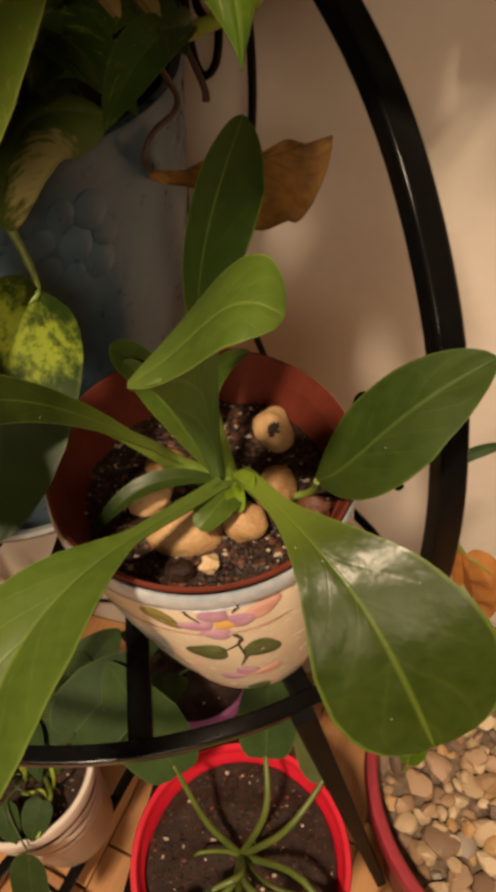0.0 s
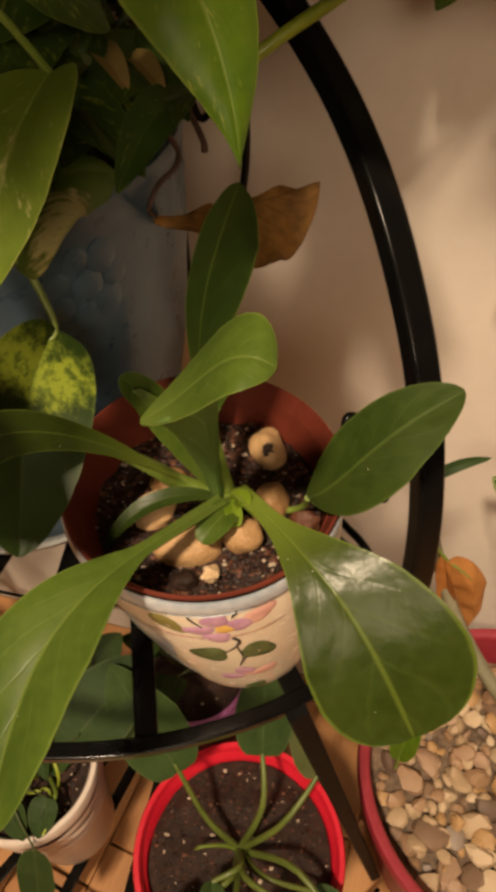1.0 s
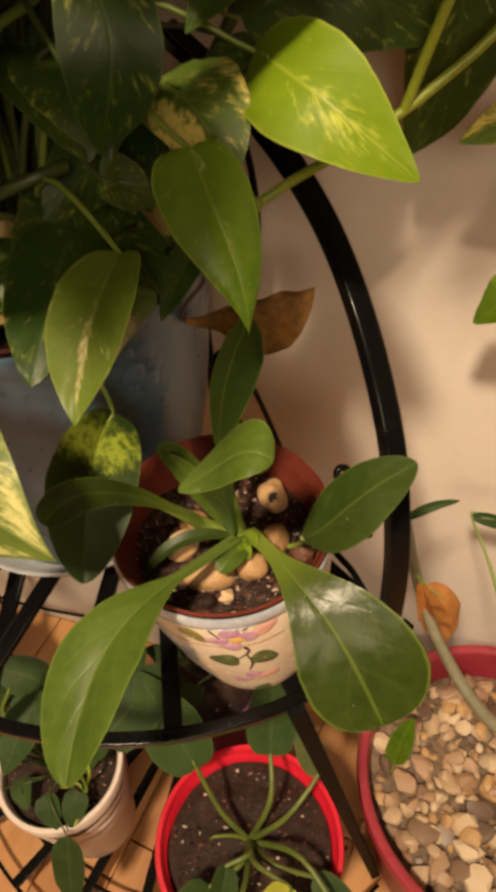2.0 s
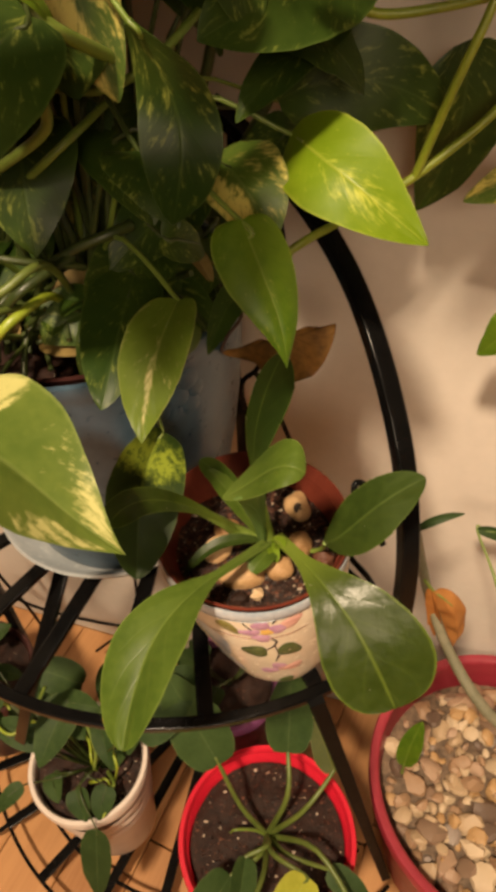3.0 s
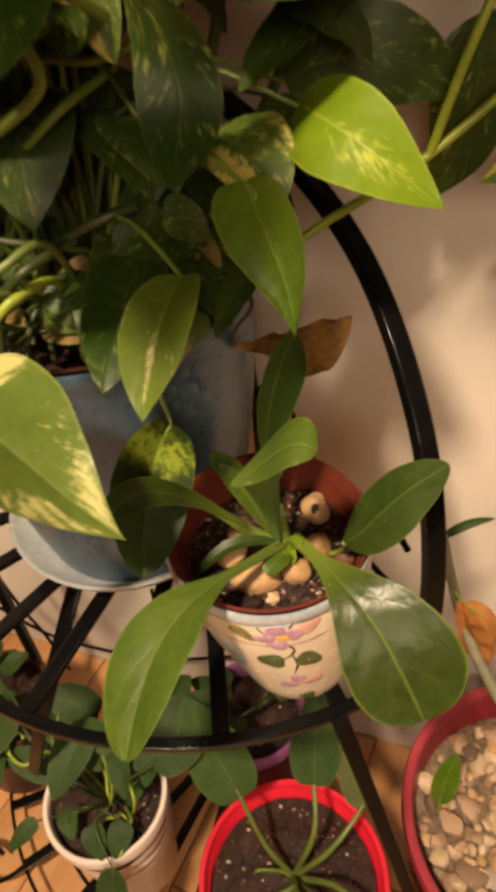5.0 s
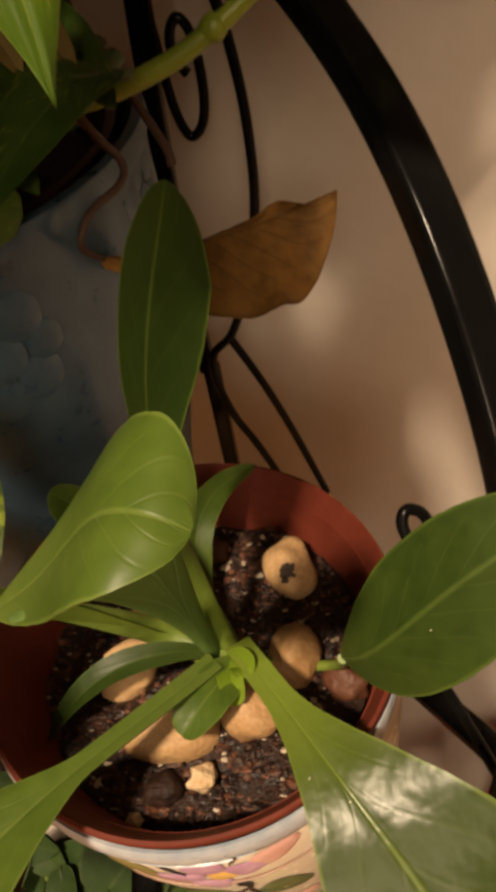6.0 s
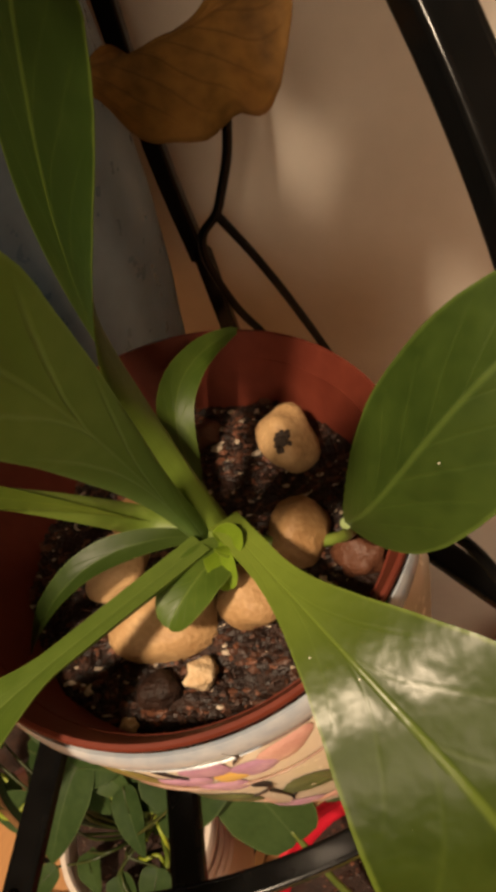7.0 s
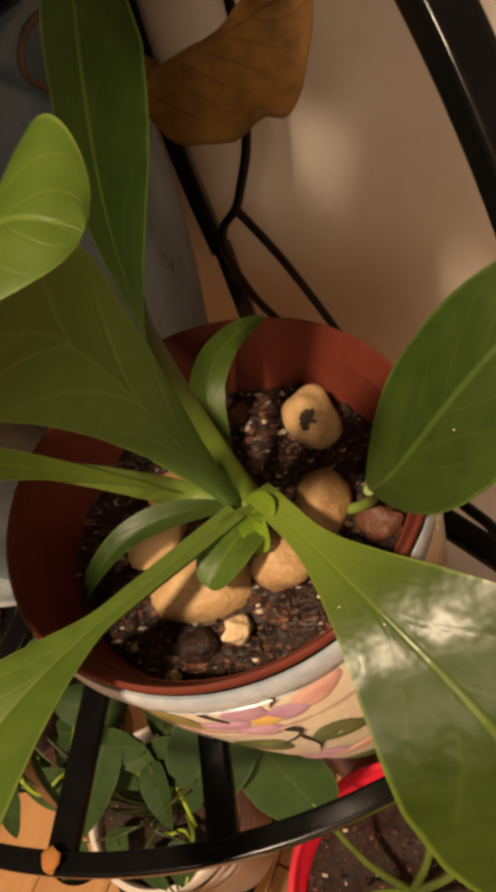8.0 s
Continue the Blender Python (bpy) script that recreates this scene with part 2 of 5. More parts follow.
POTHOS_M = leaf_material("cream_ribbed_pothos_leaf", (0.075, 0.118, 0.012), (0.130, 0.185, 0.020), (0.28, 0.30, 0.08), (0.60, 0.52, 0.24), 0.0, 0.34, 0.22, 7.0, 0.03, zones=((0.58, 0.02, 0.38, 0.16, 0.16),))
POTHOS_Y = leaf_material("variegated_pothos_leaf", (0.040, 0.075, 0.010), (0.080, 0.125, 0.016), (0.15, 0.19, 0.05), (0.58, 0.50, 0.13), 0.02, 0.37, 0.14, 7.0, 0.03, zones=((0.68, 0.55, 0.40, 0.55, 0.16), (0.5, -0.9, 0.3, 0.3, 0.12)))
POTHOS_C = leaf_material("cream_edged_pothos_leaf", (0.080, 0.125, 0.020), (0.135, 0.180, 0.030), (0.20, 0.25, 0.07), (0.50, 0.48, 0.18), -0.05, 0.37, 0.14, 7.0, 0.03, zones=((0.05, -0.9, 0.24, 0.55, 0.45), (0.86, -0.5, 0.2, 0.5, 0.19), (0.74, 0.7, 0.22, 0.35, 0.22), (0.60, -0.75, 0.28, 0.35, 0.09)))
POTHOS_H = leaf_material("half_cream_pothos_leaf", (0.040, 0.080, 0.010), (0.075, 0.125, 0.016), (0.12, 0.16, 0.04), (0.50, 0.46, 0.20), -0.04, 0.37, 0.14, 7.0, 0.03, zones=((0.42, 0.85, 0.45, 0.75, 0.26),))
POTHOS_L = leaf_material("lime_pothos_leaf", (0.125, 0.200, 0.006), (0.195, 0.270, 0.012), (0.34, 0.38, 0.05), (0.42, 0.45, 0.06), -0.02, 0.37, 0.15, 7.0, 0.03, zones=((0.70, 0.1, 0.35, 0.5, 0.08),))
POTHOS_W = leaf_material("yellow_shouldered_pothos_leaf", (0.018, 0.036, 0.006), (0.036, 0.062, 0.010), (0.07, 0.10, 0.025), (0.23, 0.29, 0.028), -0.10, 0.37, 0.12, 7.0, 0.03, zones=((0.20, -0.2, 0.22, 2.6, 0.26),), patch=55.0, streaks=0.15)
POTHOS_D = leaf_material("deep_shaded_pothos_leaf", (0.018, 0.040, 0.005), (0.041, 0.072, 0.009), (0.08, 0.12, 0.024), (0.34, 0.38, 0.07), 0.012, 0.37, 0.10, 7.0, 0.03)
IVY = leaf_material("dull_green_leaf", (0.025, 0.048, 0.014), (0.050, 0.084, 0.024), (0.10, 0.14, 0.05), None, 0, 0.46, 0.15, 6.0, 0.02, shine=0.1)
OLD = leaf_material("yellowing_olive_leaf", (0.060, 0.072, 0.012), (0.130, 0.125, 0.022), (0.18, 0.19, 0.06), None, 0, 0.46, 0.2, 6.0)
LIME = leaf_material("yellowed_leaf", (0.30, 0.33, 0.03), (0.46, 0.46, 0.06), (0.5, 0.5, 0.12), None, 0, 0.4, 0.25, 6.0)
DEAD = leaf_material("dry_brown_leaf", (0.060, 0.026, 0.006), (0.32, 0.16, 0.038), (0.07, 0.03, 0.010), None, 0, 0.65, 0.14, 9.0, 0.34)
ORANGE = leaf_material("dry_orange_leaf", (0.34, 0.13, 0.03), (0.50, 0.23, 0.07), (0.4, 0.15, 0.04), None, 0, 0.65, 0.2, 6.0)
TAN = leaf_material("dry_tan_sheath", (0.16, 0.11, 0.03), (0.28, 0.20, 0.07), (0.2, 0.14, 0.05), None, 0, 0.6, 0.15, 6.0)
VINE = surface("yellow_green_vine", (0.17, 0.23, 0.015), (0.28, 0.34, 0.03), 40, 0.4, 0.15, 300)
TWIG = surface("dry_brown_twig", (0.03, 0.014, 0.008), (0.075, 0.036, 0.02), 60, 0.7, 0.4)
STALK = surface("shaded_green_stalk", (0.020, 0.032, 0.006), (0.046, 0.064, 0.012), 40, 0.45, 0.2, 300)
HERB = surface("dull_green_leaf_stalk", (0.070, 0.100, 0.016), (0.120, 0.155, 0.030), 40, 0.45, 0.2, 300)
GSTEM = surface("grey_green_stem", (0.12, 0.12, 0.07), (0.22, 0.20, 0.13), 45, 0.6, 0.4)

# ---- builders ----


def thing(name, at, label, category, group="", kind=""):
    ob = new(name)
    ob.empty_display_size = 0.02
    ob.location = at
    return tagged(ob, label, category, group, kind)


def origin(ob):
    at = Vector((0, 0, 0))
    while ob is not None:
        at += ob.location
        ob = ob.parent
    return at


def part(name, bm, material, parent=None, label="", smooth=True):
    """Links a bmesh, built in world metres, as one mesh object under a thing or a part."""
    me = bpy.data.meshes.new(name)
    if parent is not None:
        bmesh.ops.translate(bm, verts=bm.verts, vec=-origin(parent))
    bm.to_mesh(me)
    bm.free()
    me.materials.append(material)
    for p in me.polygons:
        p.use_smooth = smooth
    if smooth:
        me.set_sharp_from_angle(angle=radians(50))
    ob = new(name, me)
    ob.parent = parent
    return tagged(ob, label)


def lathe(profile, centre, n=64, wobble=0.0, lean=None):
    """A surface of revolution about the upright axis through centre; profile: (radius, z), closed where it meets the axis."""
    bm = bmesh.new()
    rings = []
    for r, z in profile:
        cx, cy = lean(z) if lean else centre
        if r < 1e-6:
            rings.append([bm.verts.new((cx, cy, z))])
            continue
        ring = []
        for i in range(n):
            a = 2 * math.pi * i / n
            k = r * (1 + wobble * noise.noise((math.cos(a) * 2, math.sin(a) * 2, z * 30)))
            ring.append(bm.verts.new((cx + k * math.sin(a), cy - k * math.cos(a), z)))
        rings.append(ring)
    for p, q in zip(rings, rings[1:]):
        for i in range(n):
            j = (i + 1) % n
            if len(p) == 1 and len(q) == 1:
                continue
            if len(p) == 1:
                bm.faces.new((p[0], q[i], q[j]))
            elif len(q) == 1:
                bm.faces.new((p[i], q[0], p[j]))
            else:
                bm.faces.new((p[i], q[i], q[j], p[j]))
    bmesh.ops.recalc_face_normals(bm, faces=bm.faces)
    return bm


def smooth_path(points, steps=6):
    """A Catmull-Rom line through the points."""
    pts = [Vector(p) for p in points]
    if len(pts) < 3:
        return pts
    ext = [2 * pts[0] - pts[1], *pts, 2 * pts[-1] - pts[-2]]
    out = []
    for a, b, c, d in zip(ext, ext[1:], ext[2:], ext[3:]):
        for k in range(steps):
            t = k / steps
            out.append(0.5 * (2 * b + (c - a) * t + (2 * a - 5 * b + 4 * c - d) * t * t + (3 * b - a - 3 * c + d) * t ** 3))
    return [*out, pts[-1]]


SQUARE = [(a * x, b * y) for a, b, turned in ((1, 1, 0), (-1, 1, 1), (-1, -1, 0), (1, -1, 1)) for x, y in (((1, 0.62), (0.99, 0.84), (0.84, 0.99), (0.62, 1)), ((0.62, 1), (0.84, 0.99), (0.99, 0.84), (1, 0.62)))[turned]]


def tube(points, r0, r1=None, n=10, steps=6, flat=1.0, up=(0, 0, 1), corners=False, bm=None):
    """A rod swept along a smooth line. flat: ratio of its two widths; corners: a rounded square section."""
    bm = bm or bmesh.new()
    path = smooth_path(points, steps)
    r1 = r0 if r1 is None else r1
    side = None
    rings = []
    for i, p in enumerate(path):
        t = (path[min(i + 1, len(path) - 1)] - path[max(i - 1, 0)]).normalized()
        if side is None:
            side = t.cross(Vector(up))
            if side.length < 1e-3:
                side = t.cross(Vector((1, 0, 0)))
        side = (side - t * side.dot(t)).normalized()
        nor = side.cross(t)
        r = r0 + (r1 - r0) * i / max(1, len(path) - 1)
        ring = []
        if corners:
            for sx, sy in SQUARE:
                ring.append(bm.verts.new(p + side * sx * r + nor * sy * r * flat))
        else:
            for k in range(n):
                a = 2 * math.pi * k / n
                ring.append(bm.verts.new(p + side * math.cos(a) * r + nor * math.sin(a) * r * flat))
        rings.append(ring)
    m = len(rings[0])
    for p, q in zip(rings, rings[1:]):
        for i in range(m):
            bm.faces.new((p[i], p[(i + 1) % m], q[(i + 1) % m], q[i]))
    bm.faces.new(rings[0][::-1])
    bm.faces.new(rings[-1])
    return bm


def leaf_mesh(base, bend, tip, width, n0, n1, fold=0.15, a=0.5, b=0.8, wave=0.03, thick=0.0005, ns=20, nu=10, seed=0.0, lobe=0.0, droop=0.0, sides=(1.0, 1.0), folds=None, crinkle=None, roll=None):
    """A leaf blade with thickness: a midrib bent from base to tip, half-width profile s^a (1-s)^b, a keel, waved edges."""
    bm = bmesh.new()
    uv = bm.loops.layers.uv.new("UVMap")
    p0, p1, p2 = Vector(base), Vector(bend), Vector(tip)
    q0, q1 = Vector(n0), Vector(n1)
    peak = a / (a + b)
    top = peak ** a * (1 - peak) ** b
    grid, under, where = [], [], {}
    for i in range(ns + 1):
        s = i / ns
        s = 0.004 + 0.992 * (s - 0.06 * math.sin(2 * math.pi * s))
        c = (1 - s) ** 2 * p0 + 2 * s * (1 - s) * p1 + s * s * p2
        t = (2 * (1 - s) * (p1 - p0) + 2 * s * (p2 - p1)).normalized()
        nor = q0.lerp(q1, s)
        nor = (nor - t * nor.dot(t)).normalized()
        side = t.cross(nor)
        if roll:
            turn = roll[0] * math.exp(-((s - roll[1]) / roll[2]) ** 2)
            nor = nor * math.cos(turn) + side * math.sin(turn)
            side = t.cross(nor)
        w = width * (s ** a * (1 - s) ** b) / top
        rag = [1 + 0.035 * noise.noise((s * 9, seed * 31 + k, 0.3)) + 0.02 * noise.noise((s * 26, seed * 17 + k, 1.7)) for k in (0, 5)]
        row, low = [], []
        for k in range(nu + 1):
            u = 2 * k / nu - 1
            au = abs(u)
            fk = fold if folds is None else folds[0 if u < 0 else 1]
            wk = w * sides[0 if u < 0 else 1] * (1 + (rag[0 if u < 0 else 1] - 1) * au)
            lift = au * math.sin(fk) * wk - droop * wk * au * au
            ripple = wave * width * au * au * math.sin(s * 15 + seed * 7 + (2.0 if u > 0 else 0.0)) + 0.5 * wave * width * au * math.sin(s * 27 + seed * 3 + u * 2)
            vein = 0.024 * width * au * math.sin((s - 0.35 * au) * 2 * math.pi * 5 + seed * 6) * (1 - au)
            q = c + side * (u * wk * math.cos(fk)) + nor * (lift + ripple + vein) - t * (lobe * wk * au * (1 - s) ** 3)
            q = q + nor * (0.028 * width if crinkle is None else crinkle) * noise.noise(q * (0.9 / width) + Vector((seed * 13, 0, 0))) * au ** 0.5
            v = bm.verts.new(q)
            edge = thick * (0.25 + 0.75 * (1 - au ** 4)) * (0.4 + 0.6 * math.sin(math.pi * min(1, max(0, s))))
            lv = bm.verts.new(q - nor * edge)
            where[v] = where[lv] = (s, u)
            row.append(v)
            low.append(lv)
        grid.append(row)
        under.append(low)
    for i in range(ns):
        for k in range(nu):
            bm.faces.new((grid[i][k], grid[i][k + 1], grid[i + 1][k + 1], grid[i + 1][k]))
            bm.faces.new((under[i][k], under[i + 1][k], under[i + 1][k + 1], under[i][k + 1]))
        for k in (0, nu):
            f = (grid[i][k], grid[i + 1][k], under[i + 1][k], under[i][k])
            bm.faces.new(f if k == 0 else f[::-1])
    for i in (0, ns):
        for k in range(nu):
            f = (grid[i][k], under[i][k], under[i][k + 1], grid[i][k + 1])
            bm.faces.new(f if i == 0 else f[::-1])
    for f in bm.faces:
        for l in f.loops:
            l[uv].uv = where[l.vert]
    return bm


def leaf(parent, base, bend, tip, width, n0, n1, fold, a, b, material, label="", stalk=None, thickness=0.0013, name="leaf", green=None, flat=1.0, **more):
    """A leaf part and, where stalk gives points, its stalk as a sub-part that runs to the blade's base."""
    more.setdefault("seed", (base[0] * 71 + tip[2] * 37) % 1.0)
    ob = part(name, leaf_mesh(base, bend, tip, width, n0, n1, fold, a, b, **more), material, parent, label)
    if stalk:
        b, m = Vector(base), Vector(bend)
        way = (m - b).normalized()
        down = Vector(n0).normalized() * thickness * 0.7
        run = [*[Vector(p) for p in stalk], b - down, b + way * 0.008 - down * 1.1, b + way * 0.018 - down]
        if flat < 1.0:
            run = [Vector(p) for p in stalk]
            for f in (0.0, 0.1, 0.2, 0.32, 0.42):
                run.append((1 - f) ** 2 * b + 2 * f * (1 - f) * m + f * f * Vector(tip) - down * (1.0 + f))
        part("leaf_stalk", tube(run, thickness * 1.35, thickness * 0.3, 10, 5, flat, n0), green or STEM, ob)
    return ob


def blade_mesh(spine, normals, width, stalk, a, b, fold=0.0, curl=0.0, start=0.0, lobe=0.0, lopsided=0.0, wave=0.02, crinkle=0.02, quilt=0.0, thick=0.0006, ns=34, nu=18, seed=0.0):
    """A leaf grown from its own stalk: a cubic midrib, three normals along it, half-width start..tip as k^a (1-k)^b.

    stalk: half-width of the fleshy foot; curl: how far the margins bend back; quilt: raised pads between the side veins.
    """
    bm = bmesh.new()
    uv = bm.loops.layers.uv.new("UVMap")
    p0, p1, p2, p3 = [Vector(p) for p in spine]
    q0, q1, q2 = [Vector(q) for q in normals]
    peak = a / (a + b)
    top = peak ** a * (1 - peak) ** b
    grid, under, where = [], [], {}
    for i in range(ns + 1):
        s = i / ns
        s = 0.002 + 0.996 * (s - 0.05 * math.sin(2 * math.pi * s))
        r = 1 - s
        c = r ** 3 * p0 + 3 * s * r * r * p1 + 3 * s * s * r * p2 + s ** 3 * p3
        t = (r * r * (p1 - p0) + 2 * s * r * (p2 - p1) + s * s * (p3 - p2)).normalized()
        nor = r * r * q0 + 2 * s * r * q1 + s * s * q2
        nor = (nor - t * nor.dot(t)).normalized()
        side = t.cross(nor)
        k = min(1.0, max(1e-6, (s - start) / (1 - start)))
        foot = stalk * min(1.0, 6 * r)
        w = math.hypot(width * k ** a * (1 - k) ** b / top, foot)
        round_ = stalk * 1.3 * max(0.0, 1 - s * 2.2)
        row, low = [], []
        for j in range(nu + 1):
            u = 2 * j / nu - 1
            au = abs(u)
            rag = 1 + au * (0.03 * noise.noise((s * 8, seed * 31 + (u > 0), 0.3)) + 0.015 * noise.noise((s * 24, seed * 17 + (u > 0), 1.7)))
            wk = w * (1 + lopsided * (1 if u > 0 else -1) * min(1, au * 4)) * rag
            lift = au * wk * math.sin(fold) - curl * wk * u * u
            lift += wave * width * au * au * math.sin(s * 14 + seed * 7 + (2.0 if u > 0 else 0.0)) * k
            pads = math.sin((s - 0.30 * au) * 2 * math.pi * 4.5 + seed * 6 + (0.8 if u > 0 else 0.0))
            lift += width * k * (1 - au * 0.7) * min(1, au * 3) * (0.008 + quilt) * pads - width * 0.05 * k * max(0.0, 1 - au * 6) * (1 - s)
            q = c + side * (u * wk * math.cos(fold)) + nor * lift - t * (lobe * wk * au * r ** 3)
            q = q + nor * (crinkle * width * k) * noise.noise(q * (0.9 / width) + Vector((seed * 13, 0, 0)))
            v = bm.verts.new(q)
            edge = thick * (0.3 + 0.7 * (1 - au ** 4)) + round_ * math.sqrt(max(0.0, 1 - u * u))
            lv = bm.verts.new(q - nor * edge)
            where[v] = where[lv] = (s, u)
            row.append(v)
            low.append(lv)
        grid.append(row)
        under.append(low)
    for i in range(ns):
        for j in range(nu):
            bm.faces.new((grid[i][j], grid[i][j + 1], grid[i + 1][j + 1], grid[i + 1][j]))
            bm.faces.new((under[i][j], under[i + 1][j], under[i + 1][j + 1], under[i][j + 1]))
        for j in (0, nu):
            f = (grid[i][j], grid[i + 1][j], under[i + 1][j], under[i][j])
            bm.faces.new(f if j == 0 else f[::-1])
    for i in (0, ns):
        for j in range(nu):
            f = (grid[i][j], under[i][j], under[i][j + 1], grid[i][j + 1])
            bm.faces.new(f if i == 0 else f[::-1])
    for f in bm.faces:
        for l in f.loops:
            l[uv].uv = where[l.vert]
    return bm


def blade(parent, spine, normals, width, stalk, a, b, fold, curl, start, lobe, lopsided, material, label, stem=None, green=None, **more):
    """A leaf part on a cubic midrib; stem: points of a separate stalk that runs to the blade's base."""
    more.setdefault("seed", (spine[0][0] * 71 + spine[3][2] * 37) % 1.0)
    ob = part("leaf", blade_mesh(spine, normals, width, stalk, a, b, fold, curl, start, lobe, lopsided, **more), material, parent, label)
    if stem:
        b0, b1 = Vector(spine[0]), Vector(spine[1])
        way = (b1 - b0).normalized()
        down = Vector(normals[0]).normalized() * 0.0012
        part("leaf_stalk", tube([*[Vector(p) for p in stem], b0 - down, b0 + way * 0.008 - down, b0 + way * 0.016 - down], 0.0018, 0.0006, 10, 5), green or STEM, ob)
    return ob


def pebble_mesh(centre, size, seed, rough=0.18, sub=2, turn=0.0):
    bm = bmesh.new()
    bmesh.ops.create_icosphere(bm, subdivisions=sub, radius=1)
    m = Matrix.Rotation(turn, 3, "Z")
    for v in bm.verts:
        k = 1 + rough * noise.noise(v.co * 1.3 + Vector((seed * 9.7, seed * 3.1, seed)))
        v.co = Vector(centre) + m @ Vector((v.co.x * size[0], v.co.y * size[1], v.co.z * size[2])) * k
    return bm


def broken_pebble(size, rng):
    """A worn stone: a ball cut by a few rounded flats."""
    bm = bmesh.new()
    bmesh.ops.create_icosphere(bm, subdivisions=2, radius=1)
    flats = []
    for _ in range(8):
        d = Vector((rng.gauss(0, 1), rng.gauss(0, 1), rng.gauss(0, 1))).normalized()
        flats.append((d, rng.uniform(0.50, 0.78)))
    for v in bm.verts:
        d = v.co.normalized()
        r = min([1.0] + [h / max(0.05, d.dot(n)) for n, h in flats])
        r = r * 1.04
        v.co = Vector((d.x * size[0], d.y * size[1], d.z * size[2])) * r
    return bm


def slab(lo, hi, bevel=0.0):
    bm = bmesh.new()
    bmesh.ops.create_cube(bm, size=1)
    for v in bm.verts:
        v.co = Vector([lo[i] + (v.co[i] + 0.5) * (hi[i] - lo[i]) for i in range(3)])
    if bevel:
        bmesh.ops.bevel(bm, geom=bm.edges[:], offset=bevel, segments=1, affect="EDGES")
    return bm


def soil_bed(name, centre, z, radius, count, seed, label, grit=0.12, mound=0.004, coarse=1.0):
    """Loose soil: a rough disc with crumbs on it, one thing of kind stuff."""
    rng = random.Random(seed)
    ob = thing(name, (centre[0], centre[1], z), label, "soil", kind="stuff")
    bm = bmesh.new()
    rings = 14
    rows = []
    for i in range(rings + 1):
        r = radius * i / rings
        row = []
        for k in range(48):
            a = 2 * math.pi * k / 48
            x, y = r * math.cos(a), r * math.sin(a)
            h = mound * (1 - (i / rings) ** 2) + 0.0045 * noise.noise((x * 60, y * 60, seed)) + 0.002 * noise.noise((x * 190, y * 190, seed))
            row.append(bm.verts.new((centre[0] + x, centre[1] + y, z + h)))
        rows.append(row)
    for p, q in zip(rows, rows[1:]):
        for k in range(48):
            j = (k + 1) % 48
            bm.faces.new((p[k], q[k], q[j], p[j]))
    part("soil_surface", bm, SOIL, ob)
    for kind, mat, share, lo, hi in (("soil_crumbs", CRUMB, 1 - grit, 0.0004 * radius ** 0.5 * 4.2, 0.0014 * radius ** 0.5 * 4.2), ("soil_grit", GRIT, grit, 0.0005 * coarse, 0.0013 * coarse)):
        verts, faces = [], []
        ico = bmesh.new()
        bmesh.ops.create_icosphere(ico, subdivisions=1, radius=1)
        base = [v.co.copy() for v in ico.verts]
        tris = [tuple(v.index for v in f.verts) for f in ico.faces]
        ico.free()
        for _ in range(int(count * share)):
            r, a = radius * math.sqrt(rng.random()) * 0.97, rng.random() * 2 * math.pi
            x, y = r * math.cos(a), r * math.sin(a)
            h = mound * (1 - (r / radius) ** 2) + 0.0045 * noise.noise((x * 60, y * 60, seed))
            g = lo + (hi - lo) * rng.random() ** 2
            sx, sy, sz = g * rng.uniform(0.5, 1.9), g * rng.uniform(0.5, 1.4), g * rng.uniform(0.4, 1.0)
            o = len(verts)
            for v in base:
                k = 1 + 0.8 * noise.noise(v * 2 + Vector((o, r * 90, a)))
                verts.append((centre[0] + x + v.x * sx * k - ob.location.x, centre[1] + y + v.y * sy * k - ob.location.y, z + h + v.z * sz * k - ob.location.z))
            faces += [(i + o, j + o, k + o) for i, j, k in tris]
        me = bpy.data.meshes.new(kind)
        me.from_pydata(verts, [], faces)
        me.materials.append(mat)
        new(kind, me).parent = ob
    return ob


# ---- the room ----
WALL_TURN, FLOOR_Z, CEIL_Z = radians(-14.5), -0.15, 2.35


def wall_y(x):
    """Where the wall behind the plants stands: it runs askew to the stand."""
    return 0.394 + x * math.tan(WALL_TURN)



back_wall = slab((-3.0, 0.0, FLOOR_Z), (2.75, 0.12, CEIL_Z))
bmesh.ops.transform(back_wall, verts=back_wall.verts, matrix=Matrix.Translation((0, wall_y(0), 0)) @ Matrix.Rotation(WALL_TURN, 4, "Z"))
tagged(part("wall_north", back_wall, WALL, None, "warm beige painted plaster wall behind the plants", False), category="wall", kind="structure")
tagged(part("wall_south", slab((-2.8, -3.72, FLOOR_Z), (2.6, -3.6, CEIL_Z)), WALL_FAR, None, "unseen off-white wall that closes the room", False), category="wall", kind="structure")
tagged(part("wall_west", slab((-2.92, -3.72, FLOOR_Z), (-2.8, wall_y(-2.86), CEIL_Z)), WALL_FAR, None, "unseen off-white side wall that closes the room", False), category="wall", kind="structure")
tagged(part("wall_east", slab((2.6, -3.72, FLOOR_Z), (2.72, wall_y(2.66), CEIL_Z)), WALL_FAR, None, "unseen off-white side wall that closes the room", False), category="wall", kind="structure")
tagged(part("ceiling", slab((-2.92, -3.72, CEIL_Z), (2.72, wall_y(-2.92) + 0.12, CEIL_Z + 0.1)), CEIL, None, "unseen off-white ceiling that closes the room", False), category="ceiling", kind="structure")
tagged(part("floor", slab((-2.92, -3.72, FLOOR_Z - 0.1), (2.72, wall_y(-2.92) + 0.12, FLOOR_Z - 0.016)), PLANK, None, "warm orange-brown wooden plank floor", False), category="floor", kind="structure")

